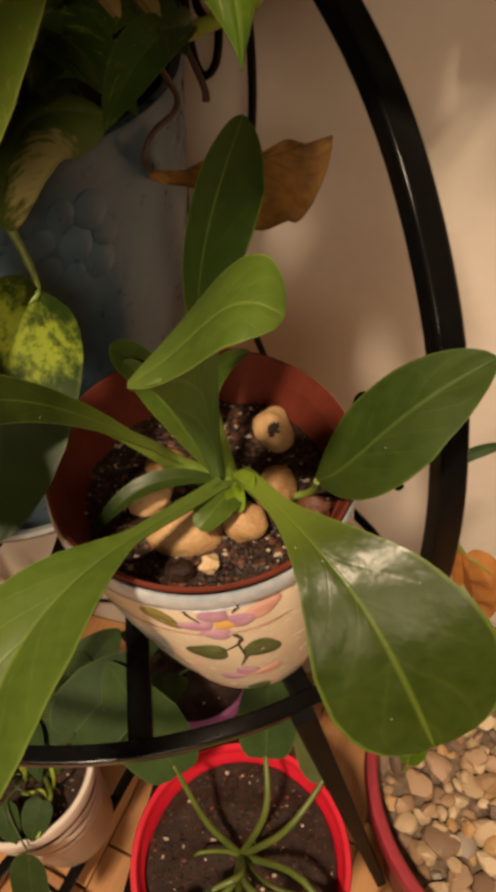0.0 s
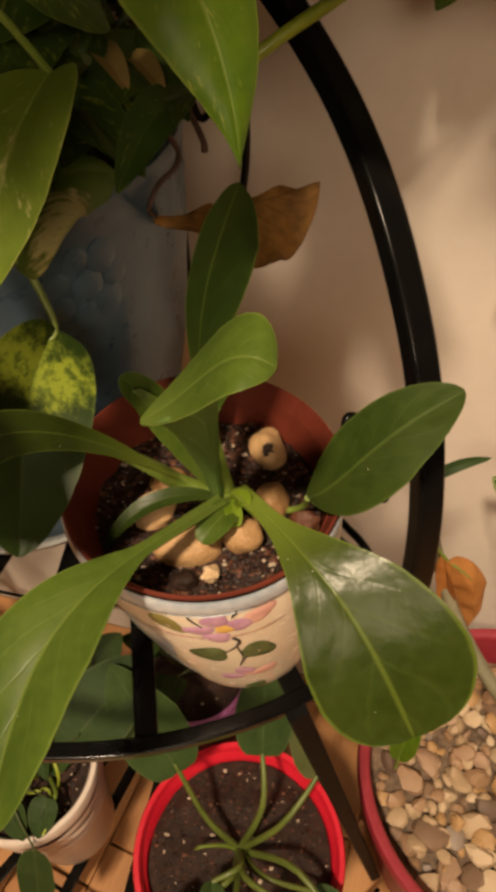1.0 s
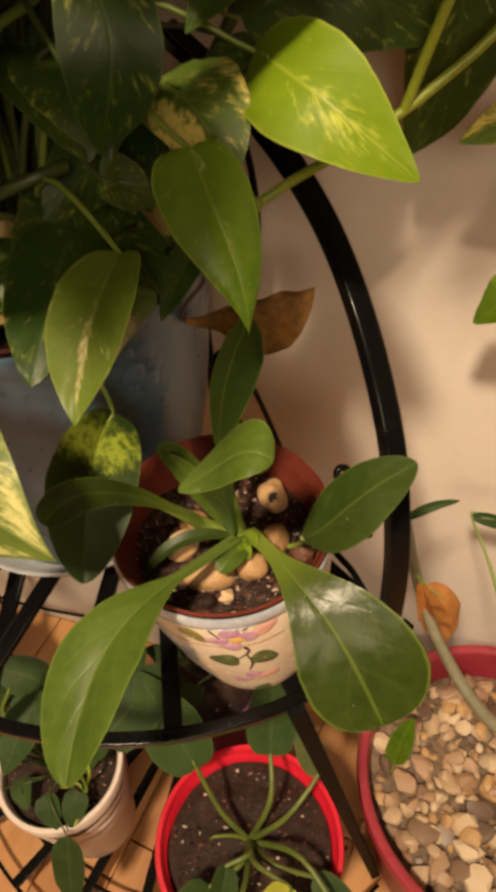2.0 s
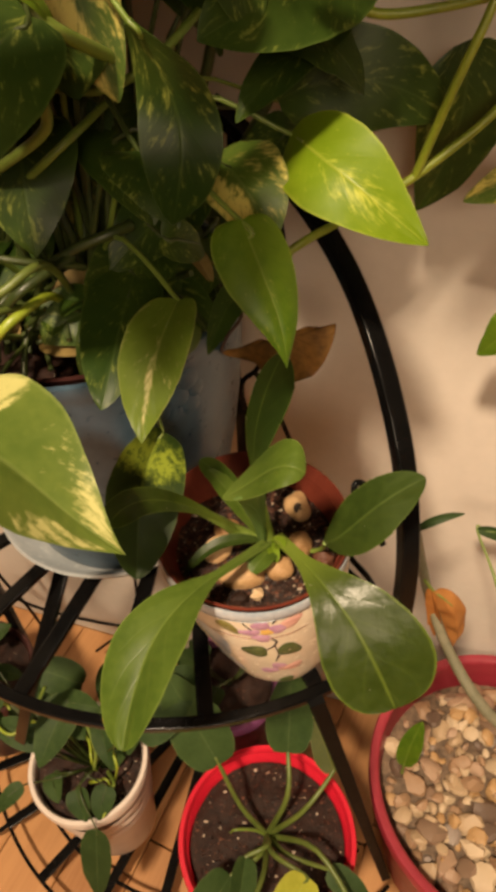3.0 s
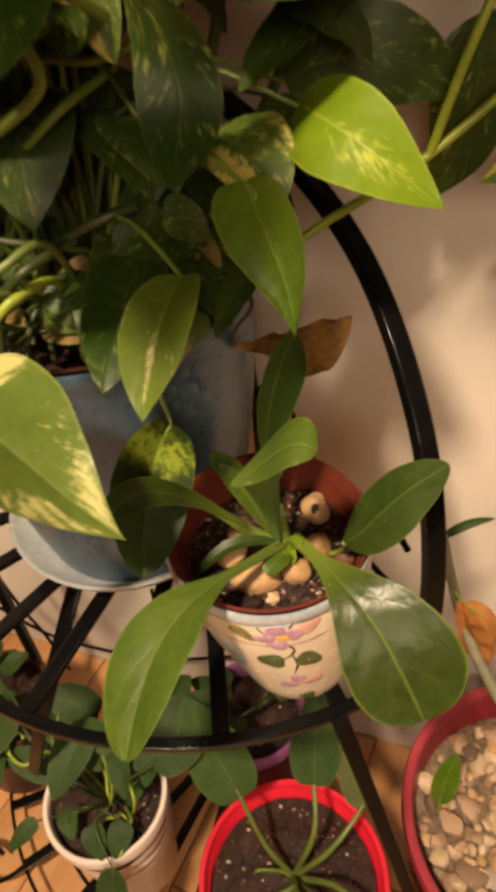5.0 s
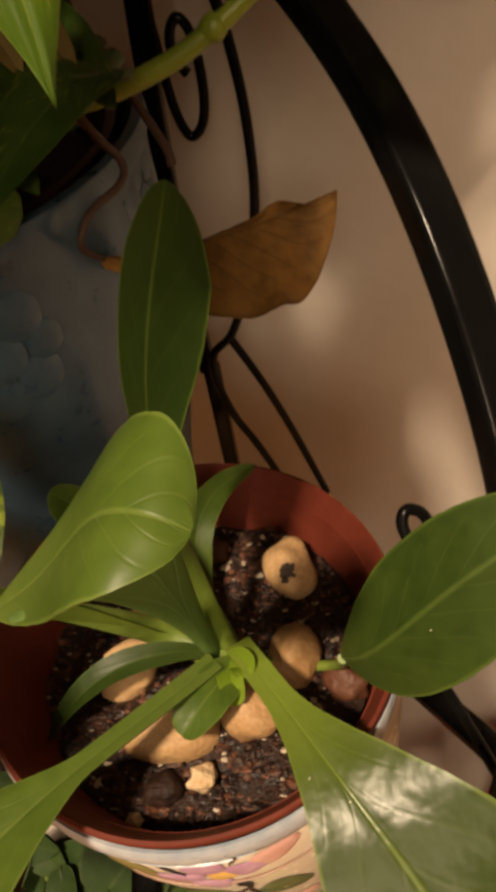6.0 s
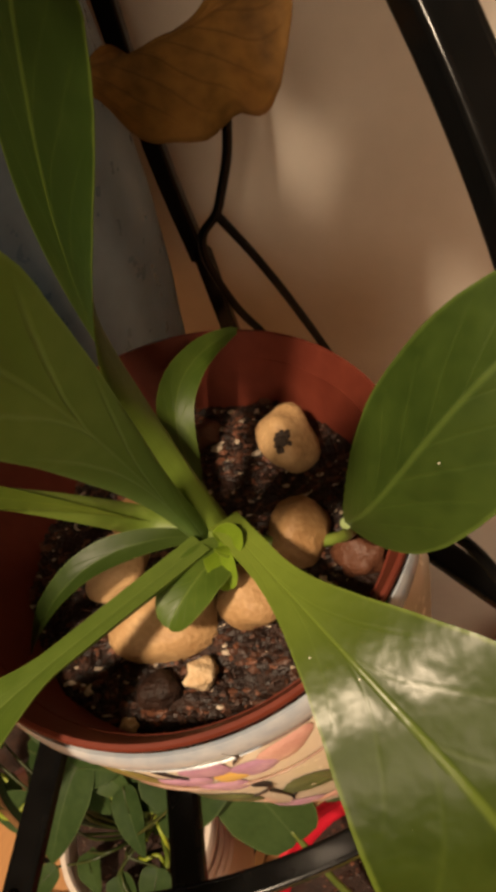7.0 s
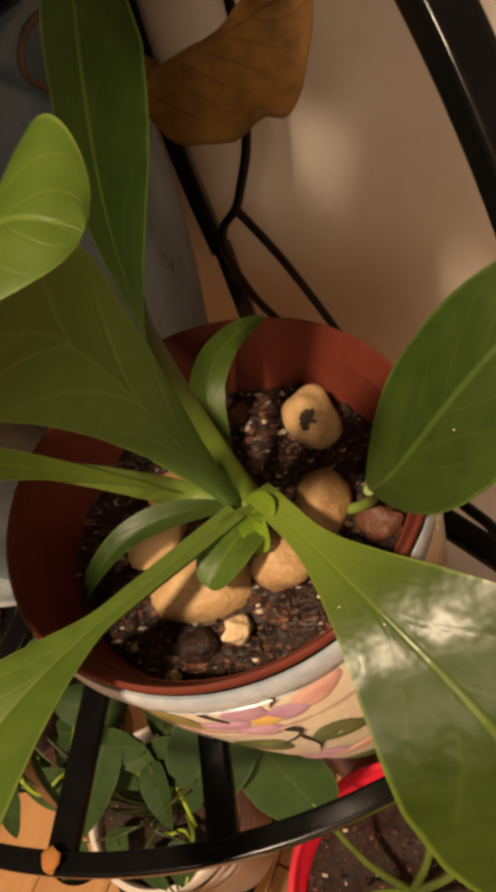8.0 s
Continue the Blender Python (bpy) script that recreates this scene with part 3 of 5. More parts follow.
# ---- the half-round plant stand ----
HUB = (-0.09, 0.37)
SHELF_Z, TIER_Z = 0.440, -0.105
stand = thing("plant_stand", (HUB[0], HUB[1], FLOOR_Z), "black enamelled metal half-round two-tier plant stand with scrollwork", "plant stand")


def on_ring(r, angle, z):
    """A place on a ring about the stand's axis; angle in degrees from straight ahead, to the east positive."""
    return (HUB[0] + r * math.sin(radians(angle)), HUB[1] - r * math.cos(radians(angle)), z)


part("shelf_ring", tube([on_ring(0.276, a, SHELF_Z) for a in range(-90, 46, 5)], 0.0042, None, 10, 2, 0.75, corners=True), METAL, stand)
for a in (-75, -61, -47, -32.5, -18.5, -4, 9.5, 26, 43):
    part("shelf_spoke", tube([on_ring(0.02, a, SHELF_Z + 0.001), on_ring(0.272, a, SHELF_Z + 0.001)], 0.0058, None, 10, 2, 0.42, corners=True), METAL, stand)
part("tier_outer_ring", tube([on_ring(0.343, a, TIER_Z) for a in range(-90, 43, 6)], 0.0024, None, 8, 2), METAL, stand)
part("tier_inner_ring", tube([on_ring(0.290, a, TIER_Z) for a in range(-90, 43, 6)], 0.0024, None, 8, 2), METAL, stand)
for a in (-66, -52.5, -38, -24, -10, 4, 18, 32):
    part("tier_spoke", tube([on_ring(0.03, a, TIER_Z + 0.004), on_ring(0.343, a, TIER_Z + 0.004)], 0.0062, None, 10, 2, 0.35, corners=True), METAL, stand)
# the side arch, from the back frame over to the ring
part("side_arch", tube([(-0.042, 0.352, 0.744), (0.003, 0.316, 0.716), (0.037, 0.279, 0.683), (0.058, 0.232, 0.653), (0.074, 0.191, 0.608), (0.081, 0.165, 0.560), (0.083, 0.152, 0.510), (0.081, 0.146, 0.445), (0.078, 0.143, 0.385)], 0.0051, None, 10, 8, 1.12, (0.9, 0.35, 0), True), METAL, stand)
part("front_leg", tube([(0.028, 0.118, 0.442), (0.066, 0.122, 0.25), (0.105, 0.130, 0.04), (0.140, 0.136, FLOOR_Z + 0.006)], 0.0072, None, 10, 4, 0.8, (0.9, 0.35, 0), True), MATT, stand)
part("back_post", tube([(-0.030, 0.368, 0.72), (-0.036, 0.368, 0.645), (-0.040, 0.368, 0.56), (-0.0385, 0.368, 0.50), (-0.037, 0.368, 0.45), (-0.045, 0.368, FLOOR_Z + 0.006)], 0.0044, None, 10, 4, corners=True), METAL, stand)
part("back_post", tube([(-0.36, 0.368, 0.44), (-0.37, 0.368, FLOOR_Z + 0.006)], 0.0055, None, 10, 4, corners=True), METAL, stand)
WIRE = 0.0023
part("scroll_wire", tube([(-0.0199, 0.358, 0.706), (-0.0093, 0.361, 0.6957), (-0.0025, 0.362, 0.674), (0.0011, 0.362, 0.652), (0.0025, 0.362, 0.630), (0.0018, 0.362, 0.603), (-0.0025, 0.362, 0.575), (-0.008, 0.362, 0.553), (-0.016, 0.362, 0.535), (-0.022, 0.362, 0.524), (-0.032, 0.362, 0.514), (-0.034, 0.362, 0.497), (-0.028, 0.362, 0.468), (-0.018, 0.362, 0.444), (-0.006, 0.362, 0.410)], WIRE), METAL, stand)
part("scroll_wire", tube([(-0.022, 0.362, 0.524), (-0.012, 0.362, 0.501), (-0.003, 0.362, 0.477), (0.008, 0.362, 0.443), (0.022, 0.362, 0.395)], WIRE), METAL, stand)
part("scroll_loop", tube([(-0.0199, 0.358, 0.706), (-0.0265, 0.361, 0.692), (-0.0287, 0.362, 0.6756), (-0.0282, 0.362, 0.664), (-0.0268, 0.362, 0.6451), (-0.0245, 0.362, 0.6336), (-0.0207, 0.362, 0.6285), (-0.0151, 0.362, 0.6348), (-0.0129, 0.362, 0.6498), (-0.0143, 0.362, 0.6662), (-0.0185, 0.362, 0.6724), (-0.0223, 0.362, 0.6672), (-0.0225, 0.362, 0.6593), (-0.0182, 0.362, 0.6526)], WIRE * 0.9), METAL, stand)
part("clip_loop", tube([(0.075, 0.20, 0.505), (0.062, 0.212, 0.524), (0.054, 0.222, 0.534), (0.055, 0.227, 0.539), (0.061, 0.227, 0.537), (0.066, 0.222, 0.528)], WIRE), METAL, stand)
part("shelf_wire", tube([(0.045, 0.235, 0.462), (0.058, 0.207, 0.472), (0.068, 0.192, 0.472), (0.082, 0.160, 0.470)], WIRE), METAL, stand)
# wire basket and brace under the shelf
part("lower_wire", tube([(-0.43, 0.40, 0.16), (-0.406, 0.41, 0.095), (-0.35, 0.415, 0.022), (-0.23, 0.415, -0.022), (-0.108, 0.404, 0.007), (0.019, 0.371, 0.100)], WIRE), METAL, stand)
part("lower_wire", tube([(-0.197, 0.413, 0.150), (-0.200, 0.413, 0.10), (-0.208, 0.413, 0.05), (-0.24, 0.413, -0.03), (-0.295, 0.413, -0.10)], WIRE), METAL, stand)
part("lower_wire", tube([(-0.395, 0.413, 0.17), (-0.385, 0.413, 0.10), (-0.370, 0.413, 0.03), (-0.360, 0.413, -0.06)], WIRE), METAL, stand)
part("curved_brace", tube([(-0.172, 0.30, 0.435), (-0.178, 0.25, 0.425), (-0.195, 0.20, 0.38), (-0.225, 0.17, 0.30), (-0.26, 0.165, 0.2)], 0.006, None, 10, 6, 0.5, corners=True), METAL, stand)
part("foot_scroll", tube([(-0.352, 0.172, -0.105), (-0.385, 0.150, -0.115), (-0.415, 0.148, -0.122), (-0.440, 0.162, -0.124), (-0.440, 0.182, -0.122), (-0.420, 0.188, -0.118), (-0.402, 0.178, -0.114)], 0.006, None, 10, 6, 0.5, (1, 0, 0), corners=True), METAL, stand)

# ---- painted pot with its nursery pot and plant ----
PC = (-0.013, 0.171)
pot = thing("painted_pot", (*PC, 0.446), "cream ceramic pot with hand-painted purple flowers and blue rim", "flower pot")


def pot_axis(z):
    """The pot's axis at height z, sheared to fit its outline in the camera's view."""
    k = (0.556 - z) / 0.110
    return (PC[0] + 0.015 * k, PC[1] - 0.010 * k)


def pot_radius(z):
    k = min(1, max(0, (z - 0.446) / 0.110))
    return 0.0365 + 0.0235 * (0.3 * k + 0.7 * math.sin(k * math.pi / 2))


part("body", lathe([(0, 0.449), (0.031, 0.449), (0.032, 0.4445), (0.0350, 0.4445), *[(pot_radius(0.449 + 0.011 * k), 0.449 + 0.011 * k) for k in range(10)], (0.0590, 0.553), (0.0578, 0.553), (0.0485, 0.50), (0.034, 0.456), (0, 0.456)], PC, 96, lean=pot_axis), CREAM, pot)
part("rim_band", lathe([(0.0597, 0.5515), (0.0607, 0.5525), (0.0612, 0.5560), (0.0611, 0.5605), (0.0604, 0.5622), (0.0595, 0.5618), (0.0587, 0.5575), (0.0586, 0.5515), (0.0597, 0.5515)], PC, 96), BAND, pot, "pale blue glazed rim")


def on_pot(x, z, out=0.0):
    """A place on the pot's painted side: x metres round to the east of its front."""
    r = pot_radius(z) + out
    a = x / 0.055
    cx, cy = pot_axis(z)
    return Vector((cx + r * math.sin(a), cy - r * math.cos(a), z))


FLOWER = (0.006, 0.534)


def daub(name, dx, dz, wx, wz, tilt, material, label=""):
    """An oval brush mark on the pot."""
    bm = bmesh.new()
    x0, z0 = FLOWER[0] + dx, FLOWER[1] + dz
    rings = []
    for k in range(5):
        f = k / 4
        ring = []
        for i in range(20):
            a = 2 * math.pi * i / 20
            w = 1 + 0.12 * math.sin(3 * a + dx * 900)
            px, pz = wx * f * w * math.cos(a), wz * f * w * math.sin(a)
            c, s_ = math.cos(tilt), math.sin(tilt)
            ring.append(bm.verts.new(on_pot(x0 + px * c - pz * s_, z0 + px * s_ + pz * c, 0.0007 - 0.0005 * f ** 4)))
        rings.append(ring)
    bm.faces.new(rings[0])
    for p, q in zip(rings, rings[1:]):
        for i in range(20):
            bm.faces.new((p[i], q[i], q[(i + 1) % 20], p[(i + 1) % 20]))
    bmesh.ops.remove_doubles(bm, verts=bm.verts, dist=1e-6)
    bmesh.ops.recalc_face_normals(bm, faces=bm.faces)
    return part(name, bm, material, pot, label)


def stroke(name, points, r, material, label=""):
    pts = [on_pot(FLOWER[0] + x, FLOWER[1] + z, 0.0003) for x, z in points]
    return part(name, tube(pts, r, r * 0.4, 6, 5, 0.6), material, pot, label)


stroke("painted_line", [(-0.045, -0.001), (-0.02, -0.0005), (0.0, -0.0012), (0.02, 0.0005), (0.045, 0.0025)], 0.0006, BROWN)
stroke("painted_line", [(-0.042, 0.0205), (-0.015, 0.0190), (0.012, 0.0190), (0.045, 0.0215)], 0.0007, BAND)
daub("painted_petal", -0.0005, 0.0138, 0.0052, 0.0050, 0.5, PURPLE, "purple painted petal")
daub("painted_petal", 0.0085, 0.0085, 0.0058, 0.0048, 0.25, PURPLE, "purple painted petal")
daub("painted_petal", -0.0078, 0.0060, 0.0066, 0.0036, 0.1, PURPLE, "purple painted petal")
daub("painted_petal", -0.0018, -0.0010, 0.0054, 0.0046, -0.3, PURPLE, "purple painted petal")
daub("painted_petal", 0.0160, 0.0122, 0.0072, 0.0048, 0.6, PINK, "pink painted petal")
daub("flower_centre", 0.0024, 0.0064, 0.0042, 0.0036, 0.1, YELLOW, "yellow painted flower centre")
stroke("painted_stroke", [(0.0072, 0.0245), (0.0082, 0.0195), (0.0058, 0.0150)], 0.0012, STROKE)
stroke("painted_stroke", [(-0.0098, 0.0235), (-0.0092, 0.0160), (-0.0058, 0.0092)], 0.0007, STROKE)
stroke("painted_stem", [(0.0036, -0.0016), (0.0060, -0.0070), (0.0042, -0.0115), (0.0050, -0.0250), (0.0020, -0.0372)], 0.0010, STROKE)
stroke("painted_stem", [(0.0042, -0.0115), (0.0010, -0.0150), (-0.0025, -0.0180)], 0.0005, STROKE)
stroke("painted_stem", [(0.0035, -0.0330), (0.0060, -0.0270), (0.0085, -0.0235)], 0.0005, STROKE)
daub("painted_leaf", -0.0085, -0.0200, 0.0080, 0.0085, 0.0, PGREEN, "dark green painted leaf")
daub("painted_leaf", 0.0125, -0.0215, 0.0074, 0.0095, 0.5, PGREEN, "dark green painted leaf")
daub("leaf_light", -0.0075, -0.0200, 0.0034, 0.0018, 0.3, OLIVE)
daub("leaf_light", 0.0125, -0.0210, 0.0022, 0.0030, 0.3, CREAM)
daub("painted_leaf", -0.0190, 0.0095, 0.0078, 0.0048, -0.85, OLIVE, "olive painted leaf")
daub("leaf_light", -0.0185, 0.0088, 0.0036, 0.0016, -0.85, CREAM)
daub("painted_leaf", 0.0500, 0.002, 0.0060, 0.0090, 0.5, PGREEN, "dark green painted leaf")
daub("painted_petal", -0.0050, -0.0555, 0.0072, 0.0050, 0.1, PURPLE, "faded purple painted petal")
daub("painted_petal", 0.0030, -0.0470, 0.0054, 0.0060, 0.3, PURPLE, "faded purple painted petal")
daub("painted_petal", 0.0130, -0.0520, 0.0088, 0.0055, 0.35, PINK, "faded pink painted petal")
daub("flower_centre", 0.0048, -0.0525, 0.0032, 0.0038, 0.2, PINK, "pale painted flower centre")
daub("painted_leaf", 0.0062, -0.0800, 0.0075, 0.0065, 0.2, PGREEN, "dark green painted leaf")
daub("painted_petal", -0.0340, -0.018, 0.0085, 0.0200, 0.15, BAND, "pale blue-grey mark on the left side")
daub("painted_petal", -0.0360, -0.052, 0.0070, 0.0180, 0.2, BAND, "pale blue-grey mark on the left side")

inner = thing("nursery_pot", (PC[0], PC[1], 0.470), "terracotta-coloured plastic nursery pot set inside the painted pot", "nursery pot")
part("pot_wall", lathe([(0, 0.470), (0.030, 0.470), (0.0565, 0.5585), (0.0551, 0.5585), (0.0290, 0.473), (0, 0.473)], PC, 96, lean=pot_axis), TERRA, inner)
part("pot_lip", lathe([(0.0563, 0.5586), (0.0590, 0.5632), (0.0599, 0.5640), (0.0601, 0.5650), (0.0597, 0.5658), (0.0588, 0.5659), (0.0581, 0.5648), (0.0552, 0.5586), (0.0563, 0.5586)], PC, 96, 0.004), TERRA, inner)
SOIL_Z = 0.5425
soil_bed("potting_soil", PC, SOIL_Z, 0.0515, 13000, 3, "dark moist potting soil with bark crumbs and grit", 0.03, 0.002)

for at, size, turn, seed, label in (
    ((0.0145, 0.196, 0.5500), (0.0078, 0.0098, 0.0095), 0.2, 1.0, "smooth ochre pebble with a dark stain"),
    ((0.0165, 0.167, 0.5475), (0.0080, 0.0095, 0.0085), -0.4, 2.0, "smooth tan pebble half under a leaf stalk"),
    ((0.0035, 0.1500, 0.5480), (0.0085, 0.0085, 0.0080), 0.5, 3.0, "smooth tan pebble beside the stem"),
    ((-0.0185, 0.1470, 0.5460), (0.0145, 0.0105, 0.0085), 0.25, 4.0, "large yellow-ochre pebble on the soil"),
    ((-0.0340, 0.1640, 0.5470), (0.0100, 0.0080, 0.0080), 0.9, 5.0, "tan pebble in shade on the soil"),
    ((-0.0300, 0.1800, 0.5460), (0.0080, 0.0070, 0.0060), 0.3, 6.0, "small tan pebble in shade on the soil"),
):
    stone = thing("pebble", (at[0], at[1], at[2] - size[2]), label, "pebble", "pebbles in the painted pot")
    part("stone_body", pebble_mesh(at, size, seed, 0.30, 3, turn), STONE, stone)
    if seed == 1.0:
        bm = bmesh.new()
        for dx, dz, r in ((0.0, 0.0, 0.0011), (0.0012, 0.0010, 0.0008), (-0.0013, 0.0008, 0.0007), (0.0003, 0.0019, 0.0006), (-0.0006, -0.0014, 0.0008), (0.0014, -0.0008, 0.0005), (-0.0017, -0.0006, 0.0005), (0.0020, 0.0019, 0.0004), (-0.0010, 0.0020, 0.0004)):
            d = (Vector((-0.16, -0.62, 0.77)) + Vector((dx, 0.3 * dz, dz)) * 150).normalized()
            k = 1 + 0.30 * noise.noise(d * 1.3 + Vector((seed * 9.7, seed * 3.1, seed)))
            p = Matrix.Rotation(turn, 3, "Z") @ Vector((d.x * size[0], d.y * size[1], d.z * size[2])) * k
            bmesh.ops.create_icosphere(bm, subdivisions=2, radius=r * 1.6, matrix=Matrix.Translation(Vector(at) + p) @ d.to_track_quat("Z", "Y").to_matrix().to_4x4() @ Matrix.Diagonal((1, 1, 0.25, 1)))
        part("dark_stain", bm, SPOT, stone, "dark brown stain")
for at, size, mat, name, label in (
    ((-0.0085, 0.1325, 0.5465), (0.0042, 0.0038, 0.0034), CHIP, "gravel_chip", "pale porous tan chip on the soil"),
    ((-0.0195, 0.1300, 0.5450), (0.0050, 0.0046, 0.0040), SOIL, "bark_lump", "dark crumbly bark lump on the soil"),
    ((0.0310, 0.1590, 0.5460), (0.0062, 0.0055, 0.0050), CRUMB, "bark_lump", "reddish bark lump by the pot rim"),
    ((-0.0120, 0.2070, 0.5450), (0.0050, 0.0045, 0.0040), CRUMB, "bark_lump", "grey-brown bark lump on the soil"),
    ((-0.0260, 0.1225, 0.5445), (0.0022, 0.0020, 0.0018), CHIP, "gravel_chip", "tiny pale chip on the soil"),
):
    o = tagged(part(name, pebble_mesh(at, size, at[0] * 500, 0.45, 3), mat, None, label), category="soil piece")

plant = thing("potted_plant", (-0.003, 0.163, 0.545), "fleshy green rosette plant with broad spoon-shaped leaves", "plant")
part("stem", tube([(-0.003, 0.165, 0.538), (-0.003, 0.164, 0.550), (-0.001, 0.162, 0.560)], 0.0042, 0.003, 10), STEM, plant)
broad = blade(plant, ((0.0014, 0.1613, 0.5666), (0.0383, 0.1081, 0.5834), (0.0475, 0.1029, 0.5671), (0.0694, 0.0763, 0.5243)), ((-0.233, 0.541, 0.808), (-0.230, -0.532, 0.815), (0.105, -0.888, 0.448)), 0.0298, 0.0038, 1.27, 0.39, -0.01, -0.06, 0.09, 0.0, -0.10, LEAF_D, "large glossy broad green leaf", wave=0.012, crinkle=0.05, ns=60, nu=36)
part("scar", tube([(0.0235, 0.1262, 0.5690), (0.0252, 0.1252, 0.5686), (0.0270, 0.1239, 0.5679), (0.0281, 0.1231, 0.5675)], 0.00035, 0.0002, 6, 4, 0.6), TAN, broad, "pale tan scar")
blade(plant, ((0.0300, 0.1561, 0.5670), (0.0392, 0.1412, 0.5874), (0.0491, 0.1510, 0.6090), (0.0795, 0.1532, 0.6300)), ((-0.785, -0.569, 0.244), (-0.736, -0.524, 0.429), (0.013, -0.600, 0.800)), 0.0174, 0.0017, 0.67, 0.60, -0.43, -0.11, 0.0, 0.0, 0.0, LEAF_S, "broad dark green leaf", ns=44, nu=26)
part("leaf_stalk", tube([(0.0306, 0.1555, 0.5675), (0.0300, 0.1600, 0.5560), (0.0230, 0.1640, 0.5470), (0.0060, 0.1640, 0.5500)], 0.0014, 0.0018, 8), STEM, plant)
held = blade(plant, ((-0.0222, 0.1233, 0.6473), (-0.0023, 0.1257, 0.6584), (0.0023, 0.1175, 0.6856), (0.0164, 0.1158, 0.6748)), ((-0.604, -0.065, 0.794), (-0.964, 0.097, 0.247), (-0.153, -0.157, 0.976)), 0.0135, 0.0012, 0.70, 0.48, 0.07, 0.12, 0.0, 0.0, -0.14, LEAF, "bright green leaf held up high, its tip bent over", ns=44, nu=24)
part("leaf_stalk", blade_mesh(((-0.0062, 0.1655, 0.5560), (-0.0105, 0.1512, 0.6193), (-0.0069, 0.1434, 0.6539), (-0.0039, 0.1189, 0.6608)), ((-0.006, 0.747, -0.664), (-0.907, 0.356, 0.227), (-0.645, 0.616, 0.452)), 0.0150, 0.0032, 0.99, 0.25, 0.19, 0.06, 0.06, 0.0, 0.08, ns=40, nu=22), LEAF_U, held, "pale ribbed underside that narrows to a fleshy stalk")

blade(plant, ((-0.0030, 0.1680, 0.5590), (-0.0214, 0.1763, 0.6231), (-0.0048, 0.1889, 0.6577), (0.0056, 0.1864, 0.6855)), ((-0.552, 0.552, 0.625), (-0.294, -0.802, -0.520), (-0.446, -0.888, -0.116)), 0.0100, 0.0042, 0.81, 0.50, -0.05, -0.22, 0.15, 0.0, 0.37, LEAF_R, "dark upright leaf", ns=56, nu=28)

blade(plant, ((-0.0040, 0.1575, 0.5640), (-0.0419, 0.1064, 0.5867), (-0.0650, 0.0989, 0.5892), (-0.0690, 0.0348, 0.5611)), ((0.628, 0.543, 0.558), (-0.189, -0.003, 0.982), (-0.536, -0.502, 0.679)), 0.0223, 0.0030, 1.14, 0.53, 0.34, 0.17, 0.24, 0.0, 0.0, LEAF, "long arching green leaf with a rounded tip", ns=56, nu=30, quilt=0.004)
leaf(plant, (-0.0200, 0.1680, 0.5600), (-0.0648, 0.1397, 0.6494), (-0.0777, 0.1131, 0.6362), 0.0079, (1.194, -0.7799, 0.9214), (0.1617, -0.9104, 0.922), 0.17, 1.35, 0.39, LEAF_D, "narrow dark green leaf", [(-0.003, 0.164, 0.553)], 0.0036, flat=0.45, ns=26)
leaf(plant, (0.002, 0.160, 0.558), (-0.004, 0.148, 0.568), (-0.012, 0.138, 0.561), 0.0066, (0, -0.5, 0.85), (-0.3, -0.6, 0.7), 0.25, 0.5, 0.38, LEAF, "small young oval leaf")
leaf(plant, (0.001, 0.160, 0.558), (0.004, 0.156, 0.570), (0.006, 0.150, 0.569), 0.0044, (0, -0.7, 0.7), (0.2, -0.6, 0.75), 0.5, 0.5, 0.4, YOUNG, "tiny new leaf")
leaf(plant, (-0.002, 0.162, 0.558), (0.000, 0.153, 0.566), (0.002, 0.147, 0.559), 0.0040, (0, -0.7, 0.7), (0.2, -0.6, 0.75), 0.5, 0.5, 0.4, YOUNG, "tiny new leaf")
leaf(plant, (-0.005, 0.164, 0.556), (-0.035, 0.158, 0.576), (-0.054, 0.141, 0.548), 0.0043, (-0.3, -0.5, 0.8), (-0.6, -0.3, 0.7), 0.35, 0.7, 0.6, LEAF_S, "thin arching leaf inside the pot")
leaf(plant, (-0.011, 0.186, 0.549), (-0.022, 0.203, 0.578), (0.004, 0.229, 0.5655), 0.0054, (0.45, -0.6, 0.65), (0.1, -0.4, 0.9), 0.2, 0.5, 0.6, LEAF, "thin leaf bent to the back rim", [(-0.004, 0.166, 0.550), (-0.008, 0.178, 0.546)], 0.0012)
leaf(plant, (-0.006, 0.164, 0.556), (-0.022, 0.172, 0.590), (-0.038, 0.178, 0.606), 0.0062, (0.3, -0.6, 0.7), (0.2, -0.7, 0.6), 0.4, 0.8, 0.5, LEAF, "short pale folded leaf")
leaf(plant, (-0.006, 0.164, 0.556), (-0.026, 0.180, 0.600), (-0.043, 0.182, 0.609), 0.0075, (0.3, -0.6, 0.7), (0.2, -0.7, 0.6), 0.5, 1.0, 0.5, LEAF, "short pale folded leaf")

# ---- blue-grey pot and the pothos in it ----
BC = (-0.137, 0.285)
TC = (-0.128, 0.286)
saucer = thing("saucer", (*BC, 0.4465), "pale blue-grey glazed ceramic saucer on the stand's shelf", "saucer")
part("dish", lathe([(0, 0.4480), (0.074, 0.4465), (0.080, 0.4480), (0.0935, 0.4640), (0.0965, 0.4700), (0.0955, 0.4722), (0.0925, 0.4710), (0.078, 0.4535), (0, 0.4525)], BC, 96), SAUCER, saucer)
blue = thing("blue_pot", (*TC, 0.4525), "tall blue-grey glazed ceramic pot with raised relief", "flower pot")


def blue_radius(z):
    """Half-width of the pot: a narrow foot, a quick swell and nearly upright sides."""
    k = min(1, max(0, (z - 0.4525) / 0.205))
    return 0.079 + 0.0250 * (1 - (1 - k) ** 2.0)


